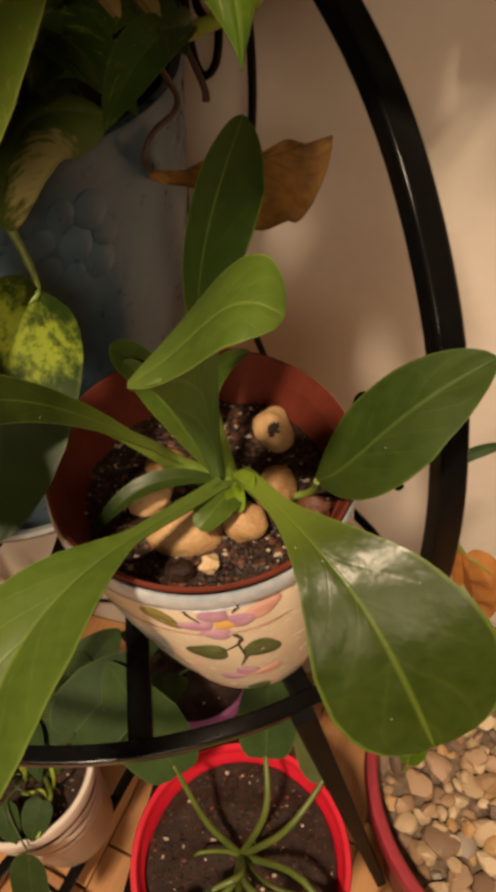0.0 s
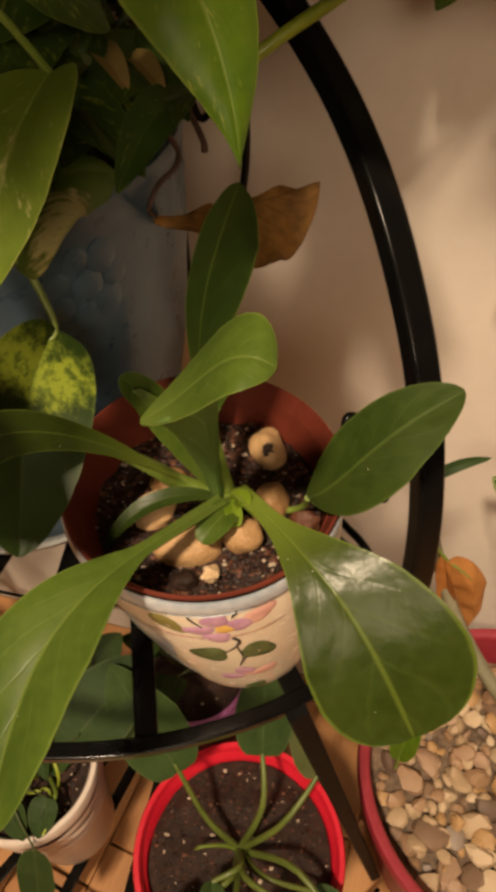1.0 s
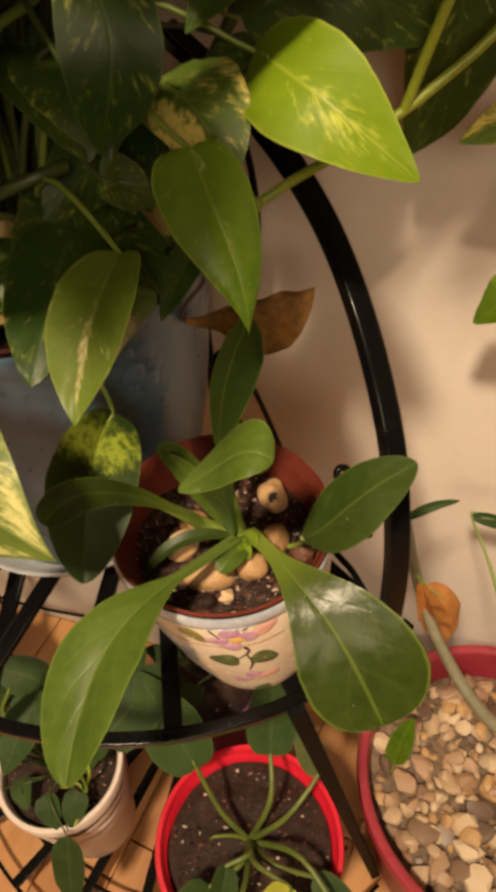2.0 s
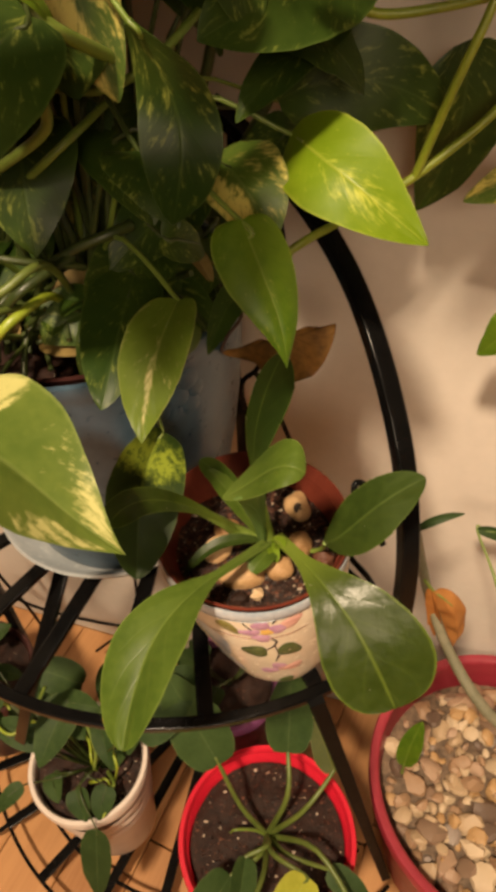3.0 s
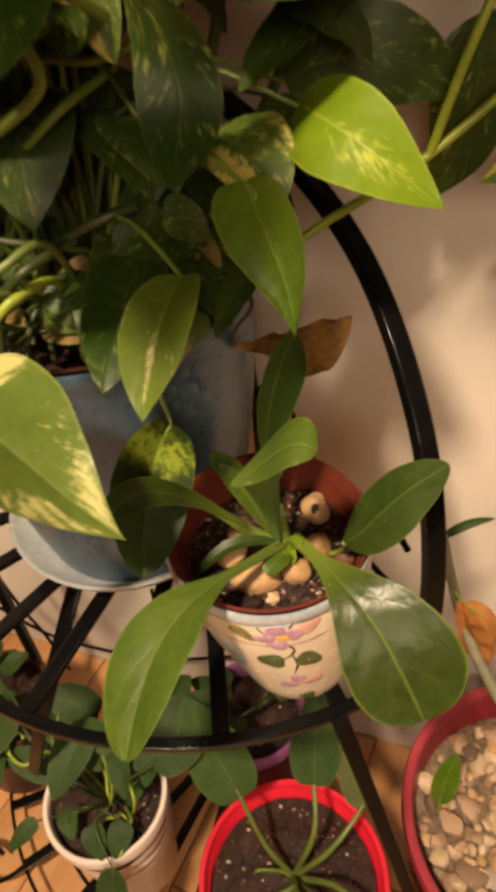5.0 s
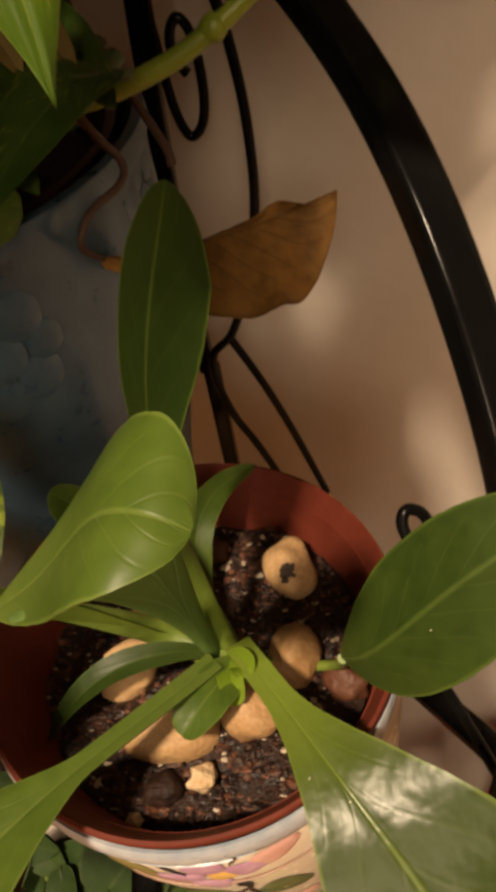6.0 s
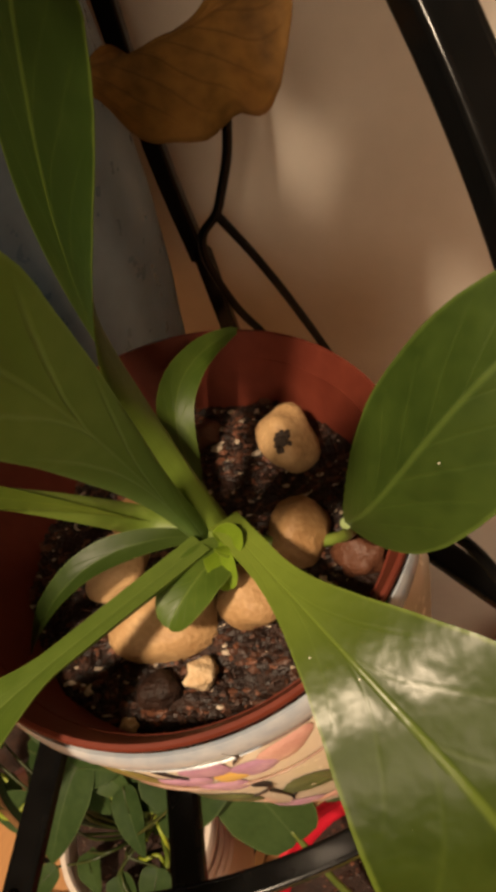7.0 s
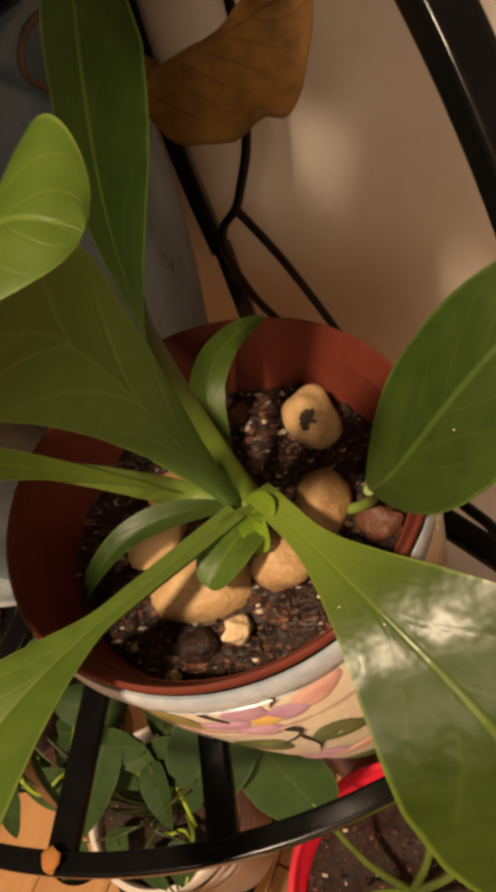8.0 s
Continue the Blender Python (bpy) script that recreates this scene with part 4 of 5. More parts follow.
part("body", lathe([(0, 0.4525), (0.074, 0.4525), *[(blue_radius(0.455 + 0.0100 * k), 0.455 + 0.0100 * k) for k in range(20)], (0.1042, 0.652), (0.1060, 0.657), (0.1052, 0.662), (0.1015, 0.662), (0.0985, 0.650), (0.0960, 0.60), (0.058, 0.462), (0, 0.462)], TC, 128, 0.010), BLUE, blue)


def relief(angle, z, scale, seed):
    """A raised rosette on the pot's side, bump by bump."""
    rng = random.Random(seed)
    for k in range(8):
        a = 2 * math.pi * k / 7
        d = 0.0 if k == 7 else scale
        aa = radians(angle) + d * math.cos(a) / 0.1
        zz = z + d * math.sin(a)
        r = blue_radius(zz)
        c = Vector((TC[0] + r * math.sin(aa), TC[1] - r * math.cos(aa), zz))
        g = scale * rng.uniform(0.4, 0.6)
        bm = bmesh.new()
        bmesh.ops.create_icosphere(bm, subdivisions=2, radius=1)
        for v in bm.verts:
            v.co = c + Matrix.Rotation(aa, 3, "Z") @ Vector((v.co.x * g, v.co.y * g * 0.13, v.co.z * g))
        part("relief_bump", bm, BLUE, blue)


for a, z, sc in ((44, 0.630, 0.013), (-8, 0.522, 0.013), (-30, 0.61, 0.014), (86, 0.640, 0.012), (28, 0.500, 0.010)):
    relief(a, z, sc, int(a * 10 + 900))
liner = thing("nursery_pot", (*TC, 0.462), "dark brown plastic nursery pot set inside the blue pot", "nursery pot")
part("pot_wall", lathe([(0, 0.463), (0.055, 0.463), (0.092, 0.640), (0.089, 0.640), (0.053, 0.468), (0, 0.468)], TC, 64), DARKPOT, liner)
part("pot_lip", lathe([(0.092, 0.6402), (0.0935, 0.656), (0.0955, 0.660), (0.092, 0.660), (0.089, 0.6402), (0.092, 0.6402)], TC, 64), DARKPOT, liner)
soil_bed("potting_soil", TC, 0.642, 0.0875, 500, 5, "dark potting soil under the pothos", 0.05)

pothos = thing("pothos", (*BC, 0.658), "lush pothos with trailing stems and heart-shaped mottled leaves", "plant")
ROOT = Vector((-0.120, 0.262, 0.650))


def arch_to(base, rise=0.03, root=ROOT):
    """Points of a stalk that rises from the pot and bends over to a leaf's base."""
    b = Vector(base)
    mid = root.lerp(b, 0.55)
    mid.z = max(root.z, b.z) + rise * 0.4
    return [root, root.lerp(b, 0.2) + Vector((0, 0, 0.5 * rise)), mid]


blade(pothos, ((-0.0111, 0.1737, 0.7628), (-0.0015, 0.1560, 0.7442), (0.0072, 0.1433, 0.7360), (0.0079, 0.1388, 0.7137)), ((0.042, -0.206, 0.978), (0.545, -0.821, 0.170), (0.327, -0.942, 0.078)), 0.0166, 0.0008, 0.35, 1.20, 0.16, 0.42, 0.0, 0.34, -0.01, POTHOS, "glossy bright green leaf with yellow flecks", arch_to((-0.0111, 0.1737, 0.7628)))
blade(pothos, ((0.0078, 0.2420, 0.7690), (0.0162, 0.2133, 0.7751), (0.0301, 0.1965, 0.7705), (0.0679, 0.1878, 0.7426)), ((-0.879, 0.326, 0.349), (-0.340, -0.234, 0.911), (0.046, -0.735, 0.677)), 0.0218, 0.0008, 0.86, 0.93, -0.09, -0.08, 0.0, 0.46, 0.0, POTHOS_L, "bright lime-green heart-shaped leaf", arch_to((0.0078, 0.2420, 0.7690)), ns=44, nu=24)
blade(pothos, ((-0.1255, 0.1045, 0.7023), (-0.1058, 0.1015, 0.7091), (-0.0897, 0.0873, 0.6841), (-0.0590, 0.0819, 0.6580)), ((-0.280, 0.310, 0.908), (-0.161, 0.415, 0.895), (0.145, -0.534, 0.833)), 0.0387, 0.0008, 0.35, 1.20, 0.21, -0.09, 0.0, 0.61, 0.0, POTHOS_C, "large green leaf with cream-yellow variegation", [ROOT, (-0.15, 0.2, 0.74), (-0.145, 0.13, 0.715)], ns=44, nu=26)
blade(pothos, ((-0.0427, 0.1805, 0.7196), (-0.0534, 0.1456, 0.7111), (-0.0546, 0.1367, 0.6958), (-0.0545, 0.1194, 0.6877)), ((-0.249, -0.037, 0.968), (0.141, -0.437, 0.889), (-0.047, -0.770, 0.636)), 0.0163, 0.0011, 0.35, 0.99, 0.18, -0.04, 0.0, 0.22, 0.0, POTHOS_M, "drooping green leaf with a pale midrib", arch_to((-0.0427, 0.1805, 0.7196)))
blade(pothos, ((-0.0477, 0.1797, 0.8316), (-0.0277, 0.1932, 0.7965), (-0.0346, 0.1840, 0.7818), (-0.0365, 0.1586, 0.7688)), ((-0.321, -0.911, -0.261), (0.407, -0.606, 0.683), (0.134, -0.043, 0.990)), 0.0162, 0.0017, 0.82, 0.77, -0.08, -0.03, 0.0, 0.11, 0.0, POTHOS_D, "long dark green drooping leaf", arch_to((-0.0477, 0.1797, 0.8316)))
leaf(pothos, (-0.078, 0.205, 0.866), (-0.070, 0.199, 0.843), (-0.059, 0.196, 0.800), 0.0165, (0.186, -0.935, 0.302), (0.230, -0.965, 0.123), 0.11, 0.48, 0.77, POTHOS_Y, "green leaf streaked with yellow", arch_to((-0.078, 0.205, 0.866)))
blade(pothos, ((-0.0605, 0.1787, 0.6355), (-0.0750, 0.1600, 0.6212), (-0.0734, 0.1413, 0.5980), (-0.0718, 0.1151, 0.5868)), ((0.362, -0.904, -0.228), (0.475, -0.783, 0.402), (0.344, -0.826, 0.447)), 0.0231, 0.0017, 0.35, 0.59, 0.28, -0.03, 0.0, 0.18, 0.0, POTHOS_W, "dark hanging leaf with a yellow-mottled shoulder", [(-0.09, 0.2, 0.67), (-0.07, 0.19, 0.655)], ns=40, nu=24)
# leaves behind and beside the arch
leaf(pothos, (0.000, 0.295, 0.765), (0.045, 0.290, 0.790), (0.092, 0.300, 0.752), 0.026, (-0.2, -0.85, 0.4), (0.1, -0.9, 0.3), 0.1, 0.45, 0.8, POTHOS_D, "dark shaded leaf seen from below", arch_to((0.0, 0.295, 0.765)))
leaf(pothos, (0.095, 0.315, 0.785), (0.110, 0.310, 0.750), (0.085, 0.320, 0.690), 0.026, (0.0, -0.95, 0.2), (0.1, -0.95, 0.1), 0.15, 0.45, 0.8, POTHOS_D, "dark shaded leaf hanging behind the arch", None)
leaf(pothos, (0.150, 0.285, 0.640), (0.148, 0.280, 0.625), (0.135, 0.292, 0.600), 0.012, (-0.6, -0.7, 0.2), (-0.6, -0.7, 0.2), 0.2, 0.4, 0.8, POTHOS, "green leaf at the end of a trailing stem", None)
leaf(pothos, (0.150, 0.285, 0.735), (0.130, 0.290, 0.725), (0.106, 0.296, 0.708), 0.012, (-0.2, -0.8, 0.5), (-0.2, -0.9, 0.3), 0.3, 0.45, 0.8, POTHOS_Y, "green leaf edged with yellow", None)
part("trailing_stem", tube([(-0.095, 0.265, 0.670), (-0.055, 0.257, 0.677), (-0.028, 0.261, 0.678), (-0.008, 0.271, 0.681), (0.007, 0.278, 0.687), (0.022, 0.281, 0.696), (0.046, 0.280, 0.711), (0.075, 0.284, 0.729), (0.105, 0.290, 0.752), (0.140, 0.295, 0.785), (0.168, 0.290, 0.760), (0.162, 0.287, 0.70), (0.150, 0.285, 0.640)], 0.0030, 0.0022, 10), VINE, pothos)
part("stem_node", pebble_mesh((0.006, 0.2775, 0.6868), (0.0042, 0.0038, 0.0038), 2.0, 0.2, 2), VINE, pothos)
part("trailing_stem", tube([(0.075, 0.284, 0.729), (0.086, 0.280, 0.772), (0.100, 0.285, 0.812), (0.11, 0.30, 0.85)], 0.0026, 0.0022, 10), VINE, pothos)
part("trailing_stem", tube([(0.02, 0.300, 0.840), (0.035, 0.300, 0.812), (0.042, 0.300, 0.804), (0.060, 0.300, 0.802), (0.098, 0.298, 0.808), (0.14, 0.29, 0.82)], 0.0026, 0.0022, 10), VINE, pothos)
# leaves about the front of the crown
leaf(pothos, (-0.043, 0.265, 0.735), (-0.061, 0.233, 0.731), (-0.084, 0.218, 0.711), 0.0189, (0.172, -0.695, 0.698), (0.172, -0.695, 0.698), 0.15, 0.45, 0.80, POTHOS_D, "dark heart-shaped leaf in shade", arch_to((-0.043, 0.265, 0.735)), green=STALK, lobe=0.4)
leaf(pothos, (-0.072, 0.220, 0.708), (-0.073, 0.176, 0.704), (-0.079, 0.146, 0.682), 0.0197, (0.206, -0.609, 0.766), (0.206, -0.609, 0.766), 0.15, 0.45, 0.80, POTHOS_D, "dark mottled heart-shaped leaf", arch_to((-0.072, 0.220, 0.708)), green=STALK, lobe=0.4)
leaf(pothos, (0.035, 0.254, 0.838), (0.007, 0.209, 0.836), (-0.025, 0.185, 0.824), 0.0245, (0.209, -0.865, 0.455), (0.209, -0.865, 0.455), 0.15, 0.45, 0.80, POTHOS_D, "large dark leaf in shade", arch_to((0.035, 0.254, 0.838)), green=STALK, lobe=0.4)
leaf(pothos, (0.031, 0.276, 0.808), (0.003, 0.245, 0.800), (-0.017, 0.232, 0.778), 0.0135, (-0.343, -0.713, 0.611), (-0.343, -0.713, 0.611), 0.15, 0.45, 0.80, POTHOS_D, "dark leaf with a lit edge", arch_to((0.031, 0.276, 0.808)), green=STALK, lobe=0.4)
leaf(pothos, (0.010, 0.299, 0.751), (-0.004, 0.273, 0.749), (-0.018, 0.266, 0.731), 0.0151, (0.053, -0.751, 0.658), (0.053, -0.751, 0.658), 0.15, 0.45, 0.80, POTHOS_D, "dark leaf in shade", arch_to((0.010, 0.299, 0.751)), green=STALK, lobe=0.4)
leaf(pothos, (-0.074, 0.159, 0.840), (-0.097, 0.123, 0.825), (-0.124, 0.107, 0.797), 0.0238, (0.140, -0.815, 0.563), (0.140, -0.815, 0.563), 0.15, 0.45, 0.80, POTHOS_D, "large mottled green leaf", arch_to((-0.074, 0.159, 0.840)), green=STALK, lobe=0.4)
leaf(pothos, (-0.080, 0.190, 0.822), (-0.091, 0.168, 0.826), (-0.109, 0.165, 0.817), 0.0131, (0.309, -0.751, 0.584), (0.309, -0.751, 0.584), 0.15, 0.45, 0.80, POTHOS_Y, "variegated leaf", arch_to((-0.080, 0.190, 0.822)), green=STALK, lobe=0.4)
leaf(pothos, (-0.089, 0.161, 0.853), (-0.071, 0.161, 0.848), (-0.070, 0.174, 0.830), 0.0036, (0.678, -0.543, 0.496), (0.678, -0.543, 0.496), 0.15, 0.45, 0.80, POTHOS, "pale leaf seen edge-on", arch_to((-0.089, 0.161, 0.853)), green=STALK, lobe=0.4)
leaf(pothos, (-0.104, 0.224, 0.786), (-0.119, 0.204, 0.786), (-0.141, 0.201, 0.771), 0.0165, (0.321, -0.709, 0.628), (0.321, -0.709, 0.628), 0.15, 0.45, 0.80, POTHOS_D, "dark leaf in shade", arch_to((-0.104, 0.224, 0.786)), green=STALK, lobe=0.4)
leaf(pothos, (-0.147, 0.117, 0.668), (-0.150, 0.077, 0.656), (-0.164, 0.050, 0.626), 0.0134, (0.411, -0.560, 0.719), (0.411, -0.560, 0.719), 0.15, 0.45, 0.80, POTHOS, "olive hanging leaf", arch_to((-0.147, 0.117, 0.668)), green=STALK, lobe=0.4)
leaf(pothos, (-0.146, 0.126, 0.785), (-0.144, 0.101, 0.754), (-0.152, 0.092, 0.709), 0.0124, (0.450, -0.707, 0.546), (0.450, -0.707, 0.546), 0.15, 0.45, 0.80, POTHOS, "bright green leaf", arch_to((-0.146, 0.126, 0.785)), green=STALK, lobe=0.4)
leaf(pothos, (-0.020, 0.170, 0.881), (-0.030, 0.155, 0.872), (-0.042, 0.159, 0.851), 0.0124, (0.124, -0.821, 0.557), (0.124, -0.821, 0.557), 0.15, 0.45, 0.80, POTHOS, "green leaf with yellow flecks", arch_to((-0.020, 0.170, 0.881)), green=STALK, lobe=0.4)
leaf(pothos, (0.010, 0.183, 0.881), (0.018, 0.179, 0.872), (0.033, 0.196, 0.851), 0.0103, (-0.273, -0.843, 0.463), (-0.273, -0.843, 0.463), 0.15, 0.45, 0.80, POTHOS, "lit green leaf", arch_to((0.010, 0.183, 0.881)), green=STALK, lobe=0.4)
leaf(pothos, (0.089, 0.234, 0.865), (0.086, 0.217, 0.849), (0.087, 0.224, 0.826), 0.0094, (-0.179, -0.950, 0.256), (-0.179, -0.950, 0.256), 0.15, 0.45, 0.80, POTHOS_Y, "variegated hanging leaf", arch_to((0.089, 0.234, 0.865)), green=STALK, lobe=0.4)
leaf(pothos, (-0.097, 0.165, 0.891), (-0.110, 0.143, 0.876), (-0.131, 0.139, 0.848), 0.0199, (0.331, -0.770, 0.545), (0.331, -0.770, 0.545), 0.15, 0.45, 0.80, POTHOS_D, "dark glossy leaf", arch_to((-0.097, 0.165, 0.891)), green=STALK, lobe=0.4)
leaf(pothos, (-0.053, 0.211, 0.735), (-0.042, 0.212, 0.732), (-0.036, 0.231, 0.713), 0.0105, (0.211, -0.708, 0.673), (0.211, -0.708, 0.673), 0.15, 0.45, 0.80, POTHOS_D, "dark leaf overhead", arch_to((-0.053, 0.211, 0.735)), green=STALK, lobe=0.4)
blade(pothos, ((-0.0711, 0.1882, 0.6532), (-0.0625, 0.1875, 0.6729), (-0.0629, 0.2069, 0.6862), (-0.0413, 0.2276, 0.6671)), ((-0.712, -0.673, 0.198), (-0.364, -0.554, 0.749), (0.83, -0.334, 0.448)), 0.0113, 0.0020, 0.35, 0.25, 0.19, 0.43, 0.0, 0.0, 0.34, POTHOS_H, "dark leaf with a cream lower half over the pot rim", [ROOT, (-0.105, 0.215, 0.685)], green=STALK)
part("yellow_shoot", tube([(-0.056, 0.248, 0.712), (-0.054, 0.245, 0.704), (-0.051, 0.243, 0.697), (-0.046, 0.242, 0.693)], 0.0014, 0.0010, 8), STEM, pothos)
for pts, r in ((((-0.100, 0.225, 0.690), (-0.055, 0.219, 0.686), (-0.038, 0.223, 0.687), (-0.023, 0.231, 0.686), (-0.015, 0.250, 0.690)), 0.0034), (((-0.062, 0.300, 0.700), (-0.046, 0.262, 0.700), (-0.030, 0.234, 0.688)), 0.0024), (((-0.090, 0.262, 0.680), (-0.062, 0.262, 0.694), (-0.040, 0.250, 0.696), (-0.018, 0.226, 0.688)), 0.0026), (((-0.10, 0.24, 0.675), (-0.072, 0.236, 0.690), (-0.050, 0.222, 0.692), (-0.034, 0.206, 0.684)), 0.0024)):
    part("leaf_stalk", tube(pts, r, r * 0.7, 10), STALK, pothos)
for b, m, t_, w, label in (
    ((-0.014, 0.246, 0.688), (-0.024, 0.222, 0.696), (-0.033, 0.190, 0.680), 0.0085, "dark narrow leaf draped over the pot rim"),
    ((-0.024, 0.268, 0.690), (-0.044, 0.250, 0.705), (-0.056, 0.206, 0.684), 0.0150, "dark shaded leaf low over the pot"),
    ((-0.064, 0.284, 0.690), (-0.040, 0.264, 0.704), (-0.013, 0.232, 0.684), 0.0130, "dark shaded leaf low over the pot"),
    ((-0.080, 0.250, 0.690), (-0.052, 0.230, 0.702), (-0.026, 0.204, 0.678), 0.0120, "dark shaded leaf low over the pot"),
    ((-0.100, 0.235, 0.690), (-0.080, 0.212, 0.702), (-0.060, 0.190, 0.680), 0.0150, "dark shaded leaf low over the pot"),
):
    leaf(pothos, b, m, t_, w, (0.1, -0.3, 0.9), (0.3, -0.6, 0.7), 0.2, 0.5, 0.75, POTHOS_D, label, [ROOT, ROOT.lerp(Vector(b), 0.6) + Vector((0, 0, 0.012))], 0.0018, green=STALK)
for b, t_, w in (((-0.048, 0.256, 0.699), (-0.034, 0.236, 0.692), 0.006), ((-0.034, 0.250, 0.698), (-0.022, 0.238, 0.690), 0.005), ((-0.066, 0.262, 0.702), (-0.060, 0.246, 0.690), 0.0045)):
    leaf(pothos, b, tuple((Vector(b) + Vector(t_)) / 2 + Vector((0, 0, 0.006))), t_, w, (0.2, -0.5, 0.8), (0.3, -0.6, 0.7), 0.6, 0.5, 0.7, TAN, "dry tan sheath at the foot of a stalk", None)
for pts, r in (
    (((-0.060, 0.200, 0.815), (-0.070, 0.172, 0.832), (-0.081, 0.170, 0.842), (-0.092, 0.172, 0.852), (-0.12, 0.19, 0.875)), 0.0026),
    (((-0.105, 0.235, 0.790), (-0.095, 0.185, 0.817), (-0.085, 0.178, 0.812), (-0.084, 0.178, 0.798), (-0.108, 0.180, 0.782), (-0.125, 0.180, 0.773), (-0.16, 0.19, 0.75)), 0.0024),
    (((-0.070, 0.235, 0.790), (-0.081, 0.192, 0.788), (-0.106, 0.190, 0.770), (-0.132, 0.190, 0.755), (-0.17, 0.20, 0.74)), 0.0018),
    (((-0.120, 0.245, 0.790), (-0.095, 0.222, 0.798), (-0.072, 0.220, 0.797), (-0.050, 0.222, 0.806), (-0.03, 0.24, 0.82)), 0.0022),
):
    part("leaf_stalk", tube(pts, r, r * 0.85, 10), STEM, pothos)
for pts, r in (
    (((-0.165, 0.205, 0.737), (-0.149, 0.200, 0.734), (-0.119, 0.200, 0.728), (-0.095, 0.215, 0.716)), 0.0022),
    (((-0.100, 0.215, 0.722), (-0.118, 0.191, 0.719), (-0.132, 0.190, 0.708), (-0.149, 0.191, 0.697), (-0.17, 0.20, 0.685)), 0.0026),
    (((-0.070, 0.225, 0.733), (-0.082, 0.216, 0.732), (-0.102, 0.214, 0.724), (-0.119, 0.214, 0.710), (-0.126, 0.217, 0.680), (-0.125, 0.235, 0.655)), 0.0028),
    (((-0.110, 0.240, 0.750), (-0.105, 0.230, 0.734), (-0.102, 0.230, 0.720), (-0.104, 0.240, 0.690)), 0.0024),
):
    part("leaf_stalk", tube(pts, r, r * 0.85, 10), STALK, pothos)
for pts, r, green in (
    (((-0.190, 0.180, 0.640), (-0.172, 0.171, 0.662), (-0.165, 0.168, 0.688), (-0.150, 0.166, 0.708), (-0.137, 0.170, 0.714), (-0.125, 0.200, 0.702), (-0.120, 0.250, 0.655)), 0.0022, HERB),
    (((-0.138, 0.166, 0.688), (-0.131, 0.168, 0.704), (-0.118, 0.176, 0.714), (-0.110, 0.205, 0.705), (-0.115, 0.245, 0.655)), 0.0026, VINE),
    (((-0.136, 0.172, 0.719), (-0.118, 0.172, 0.731), (-0.104, 0.195, 0.728), (-0.110, 0.245, 0.655)), 0.0022, HERB),
    (((-0.182, 0.184, 0.712), (-0.165, 0.176, 0.704), (-0.148, 0.182, 0.696), (-0.130, 0.240, 0.655)), 0.0018, HERB),
):
    part("leaf_stalk", tube(pts, r, r * 0.85, 10), green, pothos)
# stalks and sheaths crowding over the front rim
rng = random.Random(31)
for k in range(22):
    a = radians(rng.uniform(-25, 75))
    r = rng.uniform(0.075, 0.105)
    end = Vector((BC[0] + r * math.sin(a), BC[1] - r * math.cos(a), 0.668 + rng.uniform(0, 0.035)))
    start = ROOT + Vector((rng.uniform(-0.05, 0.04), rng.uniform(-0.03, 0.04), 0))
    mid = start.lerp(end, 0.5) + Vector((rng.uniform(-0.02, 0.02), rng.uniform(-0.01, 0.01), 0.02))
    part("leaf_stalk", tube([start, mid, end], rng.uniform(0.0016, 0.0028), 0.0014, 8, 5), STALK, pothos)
for k in range(15):
    a = radians(rng.uniform(-30, 70))
    r = rng.uniform(0.05, 0.092)
    b = Vector((BC[0] + r * math.sin(a), BC[1] - r * math.cos(a), 0.672 + rng.uniform(0, 0.02)))
    d = Vector((rng.uniform(-0.7, 1), rng.uniform(-1, 0.4), rng.uniform(-0.2, 0.3))).normalized()
    t_ = b + d * rng.uniform(0.025, 0.045)
    if t_.y < 0.185 or t_.x > -0.02:
        continue
    n_ = Vector((rng.uniform(-0.4, 0.4), -0.5, 0.8))
    leaf(pothos, tuple(b), tuple(b.lerp(t_, 0.5) + Vector((0, 0, 0.008))), tuple(t_), rng.uniform(0.007, 0.013), n_, n_, 0.25, 0.5, 0.75, POTHOS_D if k % 4 else TAN, "small shaded leaf at the base of the stalks", [ROOT], 0.0013, green=STALK, ns=12, nu=6)
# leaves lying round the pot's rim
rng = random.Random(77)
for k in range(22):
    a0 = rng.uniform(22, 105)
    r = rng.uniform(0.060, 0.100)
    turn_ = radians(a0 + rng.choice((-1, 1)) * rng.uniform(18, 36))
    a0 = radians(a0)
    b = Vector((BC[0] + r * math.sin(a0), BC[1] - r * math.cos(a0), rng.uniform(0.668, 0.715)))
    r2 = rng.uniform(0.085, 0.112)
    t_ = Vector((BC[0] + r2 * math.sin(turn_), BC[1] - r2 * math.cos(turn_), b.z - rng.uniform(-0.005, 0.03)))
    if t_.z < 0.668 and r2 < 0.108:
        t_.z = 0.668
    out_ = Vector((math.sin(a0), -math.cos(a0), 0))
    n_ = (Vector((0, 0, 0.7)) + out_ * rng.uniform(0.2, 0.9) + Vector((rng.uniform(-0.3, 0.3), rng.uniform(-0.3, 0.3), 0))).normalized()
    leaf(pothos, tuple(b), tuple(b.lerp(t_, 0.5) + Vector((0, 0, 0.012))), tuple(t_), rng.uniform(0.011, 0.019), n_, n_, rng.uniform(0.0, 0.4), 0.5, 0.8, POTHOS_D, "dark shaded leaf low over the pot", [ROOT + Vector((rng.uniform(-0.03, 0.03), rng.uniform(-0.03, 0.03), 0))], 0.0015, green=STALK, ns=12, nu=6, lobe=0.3)
